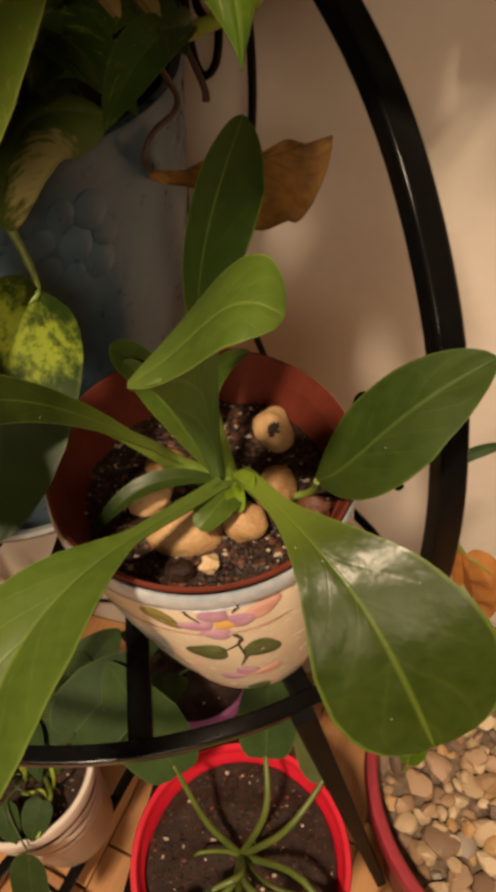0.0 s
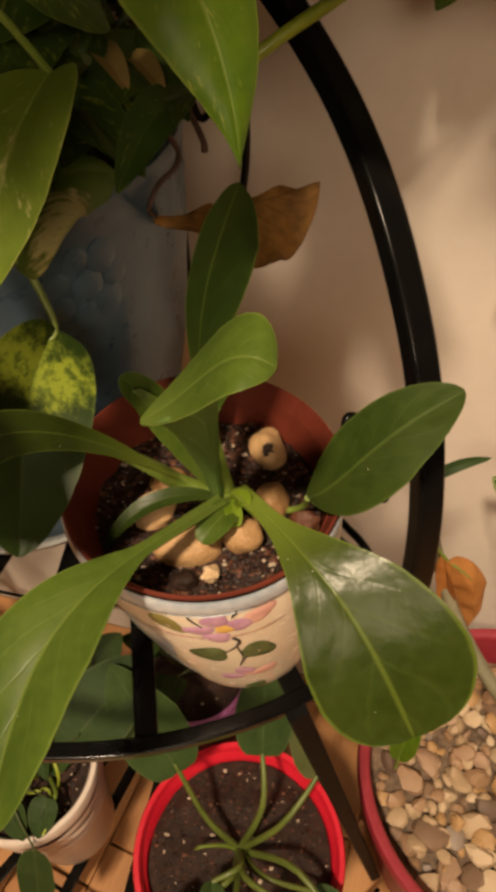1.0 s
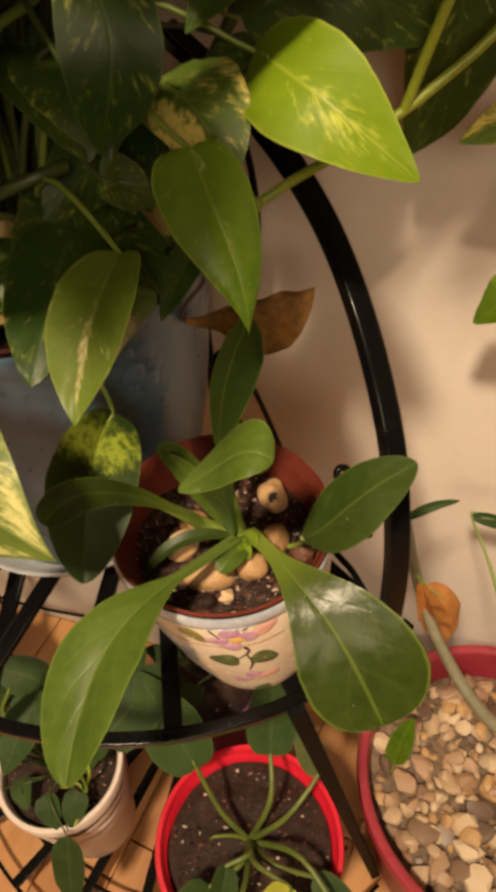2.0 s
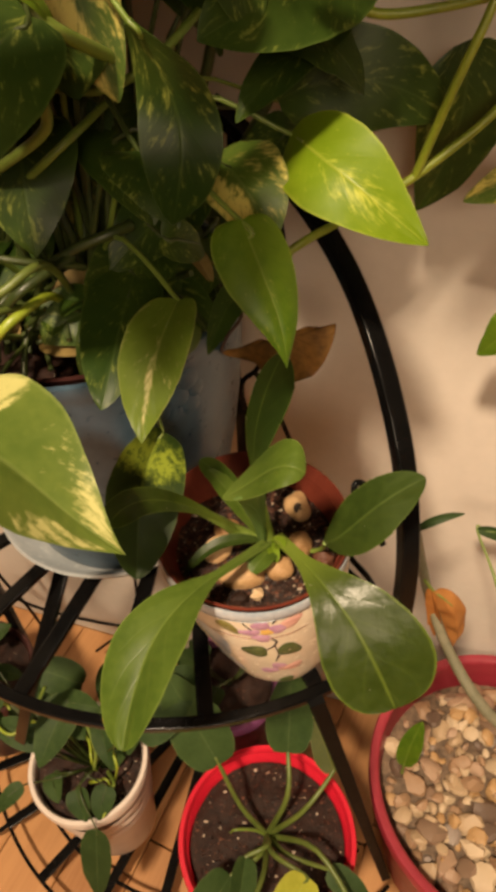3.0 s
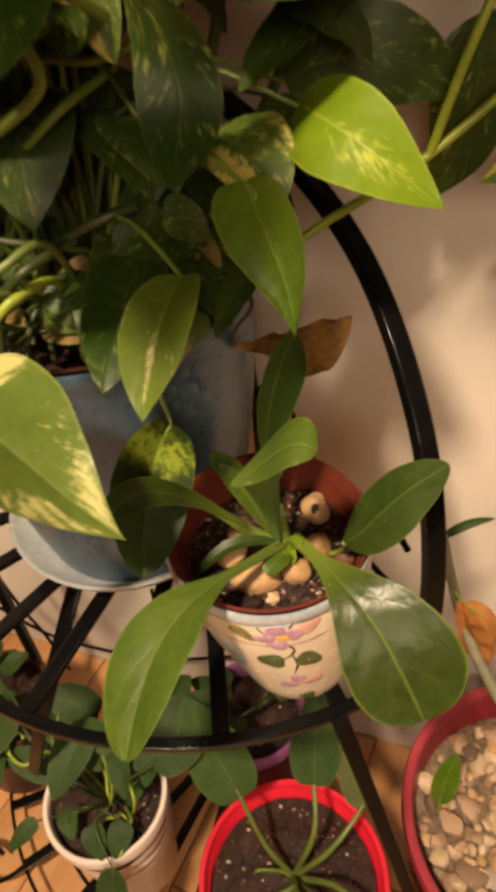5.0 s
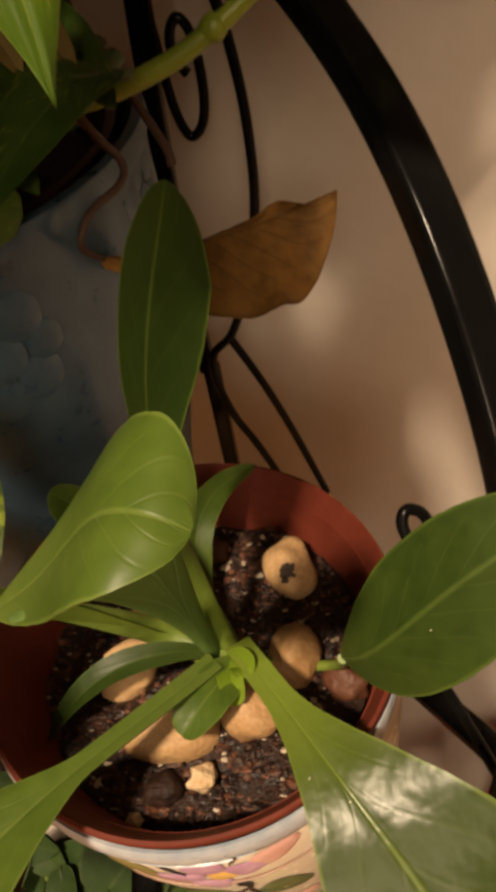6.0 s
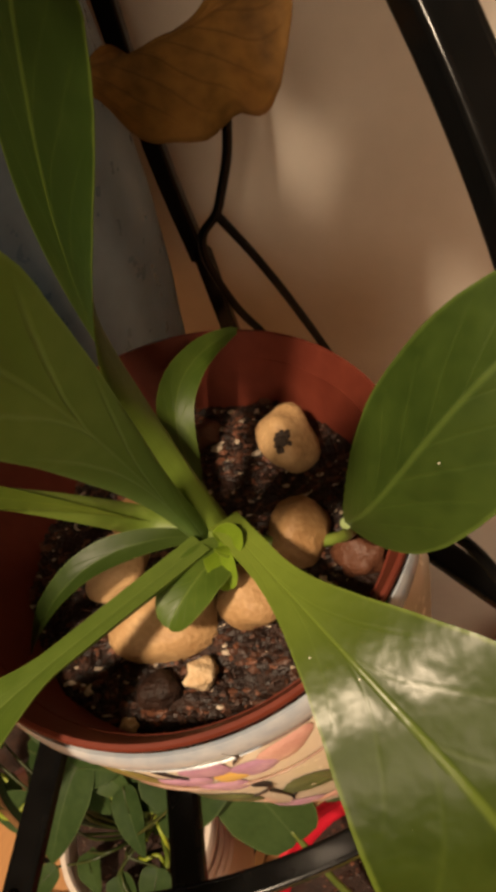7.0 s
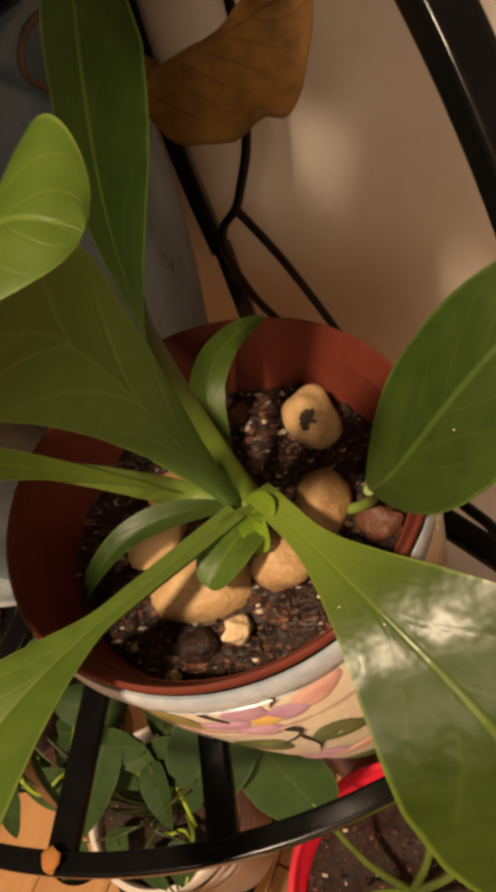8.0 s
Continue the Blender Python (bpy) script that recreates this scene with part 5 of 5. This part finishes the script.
# unseen leaves added above the plant to shade the wall and the crown
rng = random.Random(55)
for k in range(620):
    b = Vector((rng.uniform(-0.40, 0.36), rng.uniform(0.01, 0.38), rng.uniform(0.95, 1.24)))
    if b.y + 0.6 * (b.z - 0.95) < 0.182 and (k % 12 or -0.08 < b.x < 0.02):
        continue
    d = Vector((rng.uniform(-1, 1), rng.uniform(-1, 0.3), rng.uniform(-1.0, -0.2))).normalized()
    size = rng.uniform(0.06, 0.09)
    t_ = b + d * size
    if max(t_.y - wall_y(t_.x), b.y - wall_y(b.x)) > -0.03 or t_.z < 0.93:
        continue
    n_ = (Vector((0, -0.5, 0.8)) + Vector((rng.uniform(-0.5, 0.5), rng.uniform(-0.4, 0.4), 0))).normalized()
    foot = Vector((BC[0] + 0.06 + 0.35 * (b.x - BC[0]), 0.30, 0.86))
    leaf(pothos, tuple(b), tuple(b.lerp(t_, 0.5) + Vector((0, 0, 0.015))), tuple(t_), size * 0.38, n_, n_, 0.15, 0.45, 0.85, POTHOS_D if k % 3 else POTHOS, "heart-shaped mottled green leaf", [foot, foot.lerp(b, 0.6) + Vector((0, 0, 0.05))], 0.0015, green=STALK, lobe=0.5, ns=12, nu=8)
for b, t_ in (((-0.075, 0.075, 0.985), (-0.060, 0.005, 0.955)), ((-0.110, 0.060, 0.990), (-0.095, -0.010, 0.965))):
    leaf(pothos, b, tuple((Vector(b) + Vector(t_)) / 2 + Vector((0, 0, 0.012))), t_, 0.026, (0, -0.3, 0.95), (0, -0.6, 0.8), 0.15, 0.45, 0.85, POTHOS_D, "heart-shaped mottled green leaf", [(-0.09, 0.24, 0.93), (-0.085, 0.15, 1.00)], 0.0015, green=STALK, lobe=0.5)
for x in (-0.24, -0.12, -0.02, 0.03):
    part("climbing_stem", tube([(BC[0] + 0.3 * (x - BC[0]), 0.29, 0.648), (x * 0.8 - 0.02, 0.30, 0.78), (x, 0.30, 0.90), (x * 1.3, 0.28, 1.02), (x * 1.5, 0.27, 1.12)], 0.0032, 0.0024, 8), STALK, pothos)
# the dense crown: leaves on arching stalks about the pot
rng = random.Random(12)
made = 0
while made < 95:
    az = rng.uniform(-175, 100)
    out = rng.uniform(0.02, 0.17)
    base = Vector((BC[0] + 0.01 + out * math.sin(radians(az)), BC[1] + 0.01 - out * math.cos(radians(az)) * 0.75, 0.70 + rng.uniform(0.0, 0.28)))
    if base.y < 0.19 or base.x > -0.015 and base.z < 0.78 or base.y > wall_y(base.x) - 0.02:
        continue
    away = Vector((math.sin(radians(az)), -math.cos(radians(az)), 0)) + Vector((rng.uniform(-0.5, 0.5), rng.uniform(-0.6, 0.2), 0))
    away.normalize()
    size = rng.uniform(0.048, 0.075)
    tip = base + away * size * rng.uniform(0.45, 0.8) - Vector((0, 0, size * rng.uniform(0.3, 0.85)))
    if tip.y < 0.165 or tip.y > wall_y(tip.x) - 0.03 or tip.x > 0.0 and tip.z < 0.77 or tip.z < 0.66 and tip.x > -0.11:
        continue
    bend = base.lerp(tip, 0.5) + Vector((0, 0, size * 0.25)) + away * 0.006
    n0 = (Vector((0, 0, 1)) + away * 0.5 + Vector((rng.uniform(-0.5, 0.5), rng.uniform(-0.5, 0.1), 0))).normalized()
    n1 = (Vector((0, 0, 0.5)) + away + Vector((rng.uniform(-0.4, 0.4), rng.uniform(-0.4, 0.2), 0))).normalized()
    kind = rng.random()
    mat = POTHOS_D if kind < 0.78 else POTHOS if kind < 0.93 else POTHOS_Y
    root = ROOT + Vector((rng.uniform(-0.085, 0.045), rng.uniform(-0.045, 0.075), 0))
    leaf(pothos, tuple(base), tuple(bend), tuple(tip), size * rng.uniform(0.34, 0.42), n0, n1, rng.uniform(0.0, 0.3), 0.45, 0.85, mat, "heart-shaped mottled green leaf", arch_to(base, rng.uniform(0.01, 0.05), root), 0.0015, green=STALK, lobe=0.5, ns=14, nu=8)
    made += 1
for k in range(16):
    a = rng.uniform(-70, 60)
    p = Vector((BC[0] + 0.09 * math.sin(radians(a)), BC[1] - 0.085 * math.cos(radians(a)), 0.665 + rng.uniform(0, 0.02)))
    part("leaf_stalk", tube([ROOT + Vector((rng.uniform(-0.05, 0.03), rng.uniform(-0.01, 0.05), 0)), p.lerp(ROOT, 0.4) + Vector((0, 0, 0.03)), p + Vector((0, 0, 0.012)), p + Vector((0.02 * math.sin(radians(a)), -0.02, rng.uniform(-0.01, 0.03)))], 0.0022, 0.0016, 8, 5), STALK, pothos)

dry = thing("dead_leaf", (-0.0315, 0.243, 0.641), "curled dry brown dead leaf hanging from the pothos", "dead leaf")
leaf(dry, (-0.0315, 0.243, 0.641), (0.000, 0.268, 0.628), (0.037, 0.271, 0.641), 0.029, (0.0, -0.68, 0.73), (0.0, -0.68, 0.73), 0.0, 1.15, 0.85, DEAD, "", None, name="blade", wave=0.17, ns=40, nu=26, crinkle=0.0085, sides=(0.18, 1.0), folds=(-0.9, 0.0), lobe=0.0)
part("twig", tube([(-0.030, 0.240, 0.690), (-0.0236, 0.2436, 0.6752), (-0.0205, 0.2500, 0.6650), (-0.0215, 0.2460, 0.6606), (-0.0275, 0.2335, 0.6593), (-0.0312, 0.2300, 0.6520), (-0.0315, 0.2430, 0.6410)], 0.0012, 0.0010, 8), TWIG, dry)
part("twig", tube([(-0.024, 0.268, 0.690), (-0.018, 0.272, 0.672), (-0.013, 0.274, 0.658), (-0.0125, 0.274, 0.653)], 0.0011, 0.0016, 8), TWIG, dry)

# ---- pots on the lower tier and the floor ----


def plain_pot(name, centre, z0, z1, r0, r1, material, label, lip=0.004, wall=0.003, ribs=0):
    ob = thing(name, (*centre, z0), label, "flower pot")
    part("pot_wall", lathe([(0, z0), (r0 - 0.003, z0), (r0, z0 + 0.003), (r1 - lip, z1 - 0.022), (r1 - lip * 0.6, z1 - 0.020), (r1 - lip, z1 - 0.004), (r1 - lip - wall, z1 - 0.006), (r0 - wall, z0 + 0.006), (0, z0 + 0.006)], centre, 72), material, ob)
    part("pot_lip", lathe([(r1 - lip, z1 - 0.020), (r1 - 0.0008, z1 - 0.019), (r1, z1 - 0.002), (r1 - 0.001, z1), (r1 - lip - 0.001, z1), (r1 - lip - wall, z1 - 0.003), (r1 - lip - wall, z1 - 0.012), (r1 - lip, z1 - 0.020)], centre, 72), material, ob)
    for k in range(ribs):
        a = 2 * math.pi * k / ribs
        c, s_ = math.cos(a), math.sin(a)
        part("rib", tube([(centre[0] + (r0 + 0.001) * s_, centre[1] - (r0 + 0.001) * c, z0 + 0.006), (centre[0] + (r1 - lip) * s_, centre[1] - (r1 - lip) * c, z1 - 0.022)], 0.0011, None, 6), material, ob)
    return ob


TIER_TOP = TIER_Z + 0.0065
RC = (-0.009, 0.109)
plain_pot("red_pot", RC, TIER_TOP, 0.122, 0.064, 0.091, RED, "bright red plastic flower pot on the lower tier")
soil_bed("potting_soil", RC, 0.098, 0.080, 1700, 7, "dark potting soil flecked with perlite", 0.035, 0.003, 1.35)
WC = (-0.212, 0.178)
white = plain_pot("white_pot", WC, TIER_TOP, 0.112, 0.048, 0.067, WHITE, "off-white plastic flower pot on the lower tier")
for k in range(3):
    z = 0.020 + 0.024 * k
    part("woven_band", lathe([(0.0562 + 0.0026 * k, z - 0.008), (0.0590 + 0.0026 * k, z), (0.0578 + 0.0026 * k, z + 0.008), (0.0562 + 0.0026 * k, z - 0.008)], WC, 72, 0.03), WHITE, white)
soil_bed("potting_soil", WC, 0.095, 0.058, 700, 8, "dark potting soil in the off-white pot", 0.1, 0.003)
MC = (-0.062, 0.272)
plain_pot("mauve_pot", MC, TIER_TOP, 0.125, 0.045, 0.062, MAUVE, "mauve plastic flower pot behind the red pot")
soil_bed("potting_soil", MC, 0.105, 0.053, 300, 9, "dark potting soil in the mauve pot", 0.05)
DC = (-0.400, 0.300)
plain_pot("brown_pot", DC, TIER_TOP, 0.06, 0.055, 0.075, DARKPOT, "dark brown plastic flower pot in shadow")
soil_bed("potting_soil", DC, 0.040, 0.066, 200, 10, "dark potting soil in the brown pot", 0.05)
GC = (0.246, 0.176)
plain_pot("large_red_pot", GC, FLOOR_Z + 0.001, 0.112, 0.105, 0.146, DKRED, "large dull red plastic pot mulched with pebbles", 0.007, 0.004)

mulch = thing("pebble_mulch", (*GC, 0.048), "rounded river pebbles covering the soil of the large pot", "pebbles")
part("soil_base", lathe([(0, 0.062), (0.131, 0.062), (0.128, 0.048), (0, 0.048)], GC, 48), GRAVEL, mulch)
rng = random.Random(4)
shapes = []
for k in range(16):
    bm = broken_pebble((1.0, rng.uniform(0.62, 0.95), rng.uniform(0.45, 0.7)), rng)
    me = bpy.data.meshes.new("pebble")
    bm.to_mesh(me)
    bm.free()
    me.materials.append(PEBBLE)
    for p in me.polygons:
        p.use_smooth = True
    me.set_sharp_from_angle(angle=radians(24))
    shapes.append(me)
spots = []
tries = 0
while len(spots) < 195 and tries < 30000:
    tries += 1
    r, a = 0.122 * math.sqrt(rng.random()), rng.random() * 2 * math.pi
    x, y = r * math.cos(a), r * math.sin(a)
    g = rng.choice((0.006, 0.009, 0.012, 0.015, 0.019))
    if all((x - u) ** 2 + (y - v) ** 2 > (0.56 * (g + h)) ** 2 for u, v, h, w in spots):
        spots.append((x, y, g, 0.0))
while len(spots) < 298:
    r, a = 0.112 * math.sqrt(rng.random()), rng.random() * 2 * math.pi
    spots.append((r * math.cos(a), r * math.sin(a), rng.choice((0.008, 0.011, 0.014)), rng.uniform(0.004, 0.010)))
for x, y, g, up in spots:
    ob = new("pebble", rng.choice(shapes))
    ob.parent = mulch
    ob.matrix_basis = Matrix.LocRotScale((x, y, 0.014 + up + 0.45 * g + rng.uniform(-0.002, 0.003)), Euler((rng.uniform(-0.5, 0.5), rng.uniform(-0.5, 0.5), rng.uniform(0, 6.28))), (g, g, g))

UP = (0, -0.4, 0.9)
# plant in the red pot
RCROWN = Vector((-0.009, 0.112, 0.112))
herb = thing("young_plant", (-0.009, 0.112, 0.10), "young plant with long pale stalks in the red pot", "plant")


def stalked(owner, root, base, tip, width, material, label, lift=0.02, n0=UP, n1=UP, fold=0.15, thick=0.0018, via=None, green=None):
    b, t = Vector(base), Vector(tip)
    bend = b.lerp(t, 0.5) + Vector((0, 0, lift))
    across = Vector((b.y - root.y, root.x - b.x, 0)).normalized() * (0.012 if b.x > root.x else -0.012)
    mid = Vector(via) if via else root.lerp(b, 0.45) + Vector((0, 0, 0.026)) + across
    leaf(owner, tuple(b), tuple(bend), tuple(t), width, n0, n1, fold, 0.45, 0.8, material, label, [root, mid], thick, lobe=0.3, ns=14, nu=8, green=green)


stalked(herb, RCROWN, (0.011, 0.165, 0.200), (0.014, 0.224, 0.270), 0.024, IVY, "dark green upright leaf", 0.0, (0, -0.8, 0.5), (0, -0.8, 0.5), thick=0.0024, green=HERB)
stalked(herb, RCROWN, (0.056, 0.150, 0.195), (0.037, 0.191, 0.225), 0.014, OLD, "olive yellowing leaf", 0.0, (0, -0.8, 0.5), (0, -0.8, 0.5), thick=0.0024, green=HERB)
stalked(herb, RCROWN, (-0.057, 0.151, 0.200), (-0.108, 0.207, 0.280), 0.029, IVY, "dark green leaf with a pale edge", 0.0, (0.2, -0.8, 0.5), (0.2, -0.8, 0.5), via=(-0.036, 0.128, 0.15), thick=0.0024, green=HERB)
stalked(herb, RCROWN, (-0.028, 0.080, 0.160), (-0.036, 0.000, 0.165), 0.015, IVY, "dark green folded leaf", 0.006, (0.3, -0.4, 0.85), (0.3, -0.4, 0.85), 0.5, thick=0.0024, green=HERB)
stalked(herb, RCROWN, (-0.042, 0.066, 0.150), (-0.082, 0.000, 0.150), 0.021, IVY, "dark green leaf", 0.010, thick=0.0024, green=HERB)
stalked(herb, RCROWN, (0.029, 0.063, 0.180), (-0.006, -0.014, 0.195), 0.021, LIME, "pale yellow-green leaf with brown flecks", 0.004, thick=0.0024, green=HERB)
stalked(herb, RCROWN, (-0.040, 0.002, 0.190), (-0.120, 0.000, 0.205), 0.021, LIME, "bright yellow leaf", 0.006, thick=0.0024, green=HERB)
stalked(herb, RCROWN, (0.082, 0.034, 0.150), (0.142, 0.026, 0.140), 0.016, IVY, "dark green leaf on a long bent stalk", 0.006, via=(0.040, 0.088, 0.165), thick=0.0024, green=HERB)
stalked(herb, RCROWN, (0.052, 0.078, 0.140), (0.094, 0.052, 0.125), 0.013, IVY, "small dull green leaf", 0.006, thick=0.0024, green=HERB)
part("young_shoot", tube([tuple(RCROWN), (-0.022, 0.112, 0.128), (-0.040, 0.109, 0.138), (-0.046, 0.108, 0.130)], 0.0022, 0.0010, 8), STEM, herb)

# trailing plant in the off-white pot
WROOT = Vector((-0.205, 0.175, 0.102))
ivy = thing("trailing_plant", (*WC, 0.10), "trailing plant with dull green pointed leaves in the off-white pot", "plant")
for base, tip, w in (((-0.187, 0.108, 0.116), (-0.194, 0.064, 0.02), 0.017), ((-0.247, 0.159, 0.120), (-0.233, 0.131, 0.115), 0.012), ((-0.214, 0.141, 0.130), (-0.200, 0.115, 0.112), 0.013), ((-0.181, 0.146, 0.130), (-0.187, 0.117, 0.112), 0.013)):
    stalked(ivy, WROOT, base, tip, w, IVY, "dull green pointed leaf", 0.006, UP, (0, -0.9, 0.4), green=STALK, thick=0.0010)
for base, tip, w in (((-0.300, 0.217, 0.220), (-0.334, 0.155, 0.200), 0.028), ((-0.304, 0.180, 0.200), (-0.306, 0.146, 0.170), 0.012), ((-0.213, 0.204, 0.220), (-0.238, 0.142, 0.190), 0.020), ((-0.188, 0.191, 0.200), (-0.105, 0.181, 0.200), 0.018), ((-0.283, 0.152, 0.100), (-0.311, 0.127, 0.080), 0.010)):
    stalked(ivy, WROOT, base, tip, w, IVY, "dull green pointed leaf", 0.01, green=STALK, thick=0.0010)
for base, tip, w in (((-0.136, 0.162, 0.240), (-0.080, 0.221, 0.260), 0.030), ((-0.211, 0.225, 0.200), (-0.267, 0.234, 0.220), 0.020), ((-0.240, 0.171, 0.180), (-0.302, 0.184, 0.190), 0.016), ((-0.16, 0.22, 0.18), (-0.12, 0.27, 0.20), 0.022), ((-0.33, 0.25, 0.18), (-0.38, 0.20, 0.16), 0.020)):
    stalked(ivy, WROOT, base, tip, w, IVY, "dull green pointed leaf", 0.01, green=STALK, thick=0.0010)
rng = random.Random(21)
for k in range(20):
    a = rng.uniform(0, 6.28)
    r = rng.uniform(0.03, 0.085)
    base = Vector((WC[0] - 0.02 + r * math.cos(a) * 1.3, WC[1] + 0.045 + r * math.sin(a) * 0.6, 0.12 + rng.uniform(0, 0.10)))
    d = Vector((rng.uniform(-1, 1), rng.uniform(-1, 0.2), rng.uniform(-0.6, 0.2))).normalized()
    stalked(ivy, WROOT, tuple(base), tuple(base + d * rng.uniform(0.03, 0.05)), rng.uniform(0.010, 0.016), IVY, "dull green pointed leaf", 0.006, (rng.uniform(-0.4, 0.4), -0.4, 0.85), (rng.uniform(-0.4, 0.4), -0.6, 0.6), green=STALK, thick=0.0010)
for pts in (((-0.20, 0.18, 0.10), (-0.195, 0.16, 0.14), (-0.190, 0.168, 0.17), (-0.20, 0.19, 0.20)), ((-0.21, 0.18, 0.10), (-0.235, 0.195, 0.17), (-0.255, 0.20, 0.19), (-0.245, 0.215, 0.215)), ((-0.19, 0.17, 0.10), (-0.175, 0.15, 0.125), (-0.182, 0.135, 0.12), (-0.19, 0.13, 0.108))):
    part("runner_stem", tube(pts, 0.0022, 0.0016, 8), STEM, ivy)

for pts in (((-0.325, 0.21, 0.202), (-0.314, 0.204, 0.201), (-0.291, 0.180, 0.200), (-0.272, 0.171, 0.198), (-0.254, 0.186, 0.195), (-0.225, 0.19, 0.14)), ((-0.291, 0.180, 0.200), (-0.294, 0.190, 0.205), (-0.287, 0.200, 0.204), (-0.281, 0.196, 0.200)), ((-0.224, 0.201, 0.155), (-0.205, 0.186, 0.152), (-0.198, 0.166, 0.148), (-0.200, 0.168, 0.11)), ((-0.183, 0.185, 0.152), (-0.170, 0.162, 0.148), (-0.178, 0.160, 0.11)), ((-0.206, 0.156, 0.108), (-0.196, 0.153, 0.121), (-0.184, 0.155, 0.120), (-0.176, 0.136, 0.120), (-0.182, 0.119, 0.117))):
    part("runner_stem", tube(pts, 0.0020, 0.0014, 8), VINE, ivy)
# greenery in the mauve and the brown pot
for name, root, lo, label in (("small_plant", Vector((MC[0], MC[1], 0.11)), 10, "small dark green plant in the mauve pot"), ("small_plant", Vector((DC[0], DC[1], 0.045)), 12, "small dark green plant in the brown pot")):
    own = thing(name, tuple(root), label, "plant")
    for k in range(lo):
        a = rng.uniform(0, 6.28)
        base = root + Vector((0.03 * math.cos(a), 0.03 * math.sin(a), rng.uniform(0.02, 0.06)))
        tip = base + Vector((0.035 * math.cos(a), 0.035 * math.sin(a), rng.uniform(-0.02, 0.02)))
        stalked(own, root, tuple(base), tuple(tip), 0.011, IVY, "small dark green leaf", 0.008, green=STALK, thick=0.0010)

# plant of the large pot: leaning stem with a dry orange leaf
tall = thing("leaning_plant", (0.265, 0.165, 0.08), "grey-green leaning stem with a dry orange leaf", "plant")
part("leaning_stem", tube([(0.275, 0.165, 0.075), (0.270, 0.140, 0.18), (0.225, 0.130, 0.305), (0.170, 0.148, 0.352), (0.138, 0.185, 0.385), (0.118, 0.212, 0.430), (0.106, 0.226, 0.475), (0.103, 0.228, 0.490)], 0.0062, 0.0030, 12), GSTEM, tall)
leaf(tall, (0.103, 0.227, 0.486), (0.115, 0.228, 0.502), (0.137, 0.232, 0.501), 0.0035, (-0.1, -0.7, 0.7), (-0.1, -0.7, 0.7), 0.3, 0.5, 0.7, IVY, "narrow green leaf", None)
leaf(tall, (0.175, 0.290, 0.405), (0.190, 0.285, 0.408), (0.215, 0.280, 0.400), 0.006, (-0.1, -0.7, 0.7), (-0.1, -0.7, 0.7), 0.3, 0.4, 0.4, IVY, "narrow green leaf", [(0.21, 0.15, 0.31), (0.19, 0.24, 0.38)])
leaf(tall, (0.120, 0.203, 0.442), (0.147, 0.188, 0.428), (0.148, 0.199, 0.363), 0.0140, (-0.1, -0.7, 0.7), (0.25, -0.95, 0.1), -0.75, 0.42, 0.35, ORANGE, "dry curled orange leaf", [(0.112, 0.206, 0.452)], 0.001, wave=0.05, crinkle=0.004, ns=26, nu=16)
leaf(tall, (0.117, 0.205, 0.444), (0.124, 0.196, 0.420), (0.134, 0.202, 0.374), 0.0065, (-0.6, -0.6, 0.4), (-0.4, -0.8, 0.3), 0.4, 0.45, 0.45, ORANGE, "dry curled orange leaf", None, wave=0.06, crinkle=0.003)
sprout = thing("green_sprout", (0.140, 0.191, 0.085), "small bright green sprout among the pebbles", "plant")
leaf(sprout, (0.140, 0.191, 0.100), (0.142, 0.200, 0.135), (0.155, 0.217, 0.160), 0.013, (-0.3, -0.7, 0.6), (-0.3, -0.7, 0.6), 0.3, 0.5, 0.7, POTHOS, "", [(0.140, 0.190, 0.080)], name="blade")

tagged(part("leaf_scrap", pebble_mesh((-0.110, 0.0955, 0.4475), (0.0035, 0.0045, 0.0018), 3.3, 0.6, 2), ORANGE, None, "crumpled orange leaf scrap on the shelf ring"), category="leaf scrap")

# ---- floor planks ----
floor = bpy.data.objects["floor"]
turn = radians(-22)
plank_shapes = []
for k in range(3):
    bm = slab((-0.0445, -0.45, -0.016), (0.0445, 0.45, 0.0), 0.0015)
    me = bpy.data.meshes.new("plank")
    bm.to_mesh(me)
    bm.free()
    me.materials.append(PLANK)
    plank_shapes.append(me)
rng = random.Random(2)
for i in range(-26, 20):
    shift = rng.uniform(-0.4, 0.4)
    for j in range(-2, 2):
        p = Matrix.Rotation(turn, 3, "Z") @ Vector((i * 0.0905, j * 0.902 + shift, 0)) + Vector((-0.1, -0.25, 0))
        if not (-1.7 < p.x < 1.4 and -1.5 < p.y < 0.95):
            continue
        at = Matrix.LocRotScale((p.x, p.y, FLOOR_Z), Euler((0, 0, turn)), None)
        me = plank_shapes[(i + j) % 3]
        if p.y > 0.0:
            bm = bmesh.new()
            bm.from_mesh(me)
            back = at.inverted()
            bmesh.ops.bisect_plane(bm, geom=bm.verts[:] + bm.edges[:] + bm.faces[:], plane_co=back @ Vector((0, wall_y(0) - 0.002, 0)), plane_no=back.to_3x3() @ Vector((-math.sin(WALL_TURN), math.cos(WALL_TURN), 0)), clear_outer=True)
            if not bm.faces:
                bm.free()
                continue
            me = bpy.data.meshes.new("plank")
            bm.to_mesh(me)
            bm.free()
            me.materials.append(PLANK)
        ob = new("plank", me)
        ob.parent = floor
        ob.matrix_basis = at
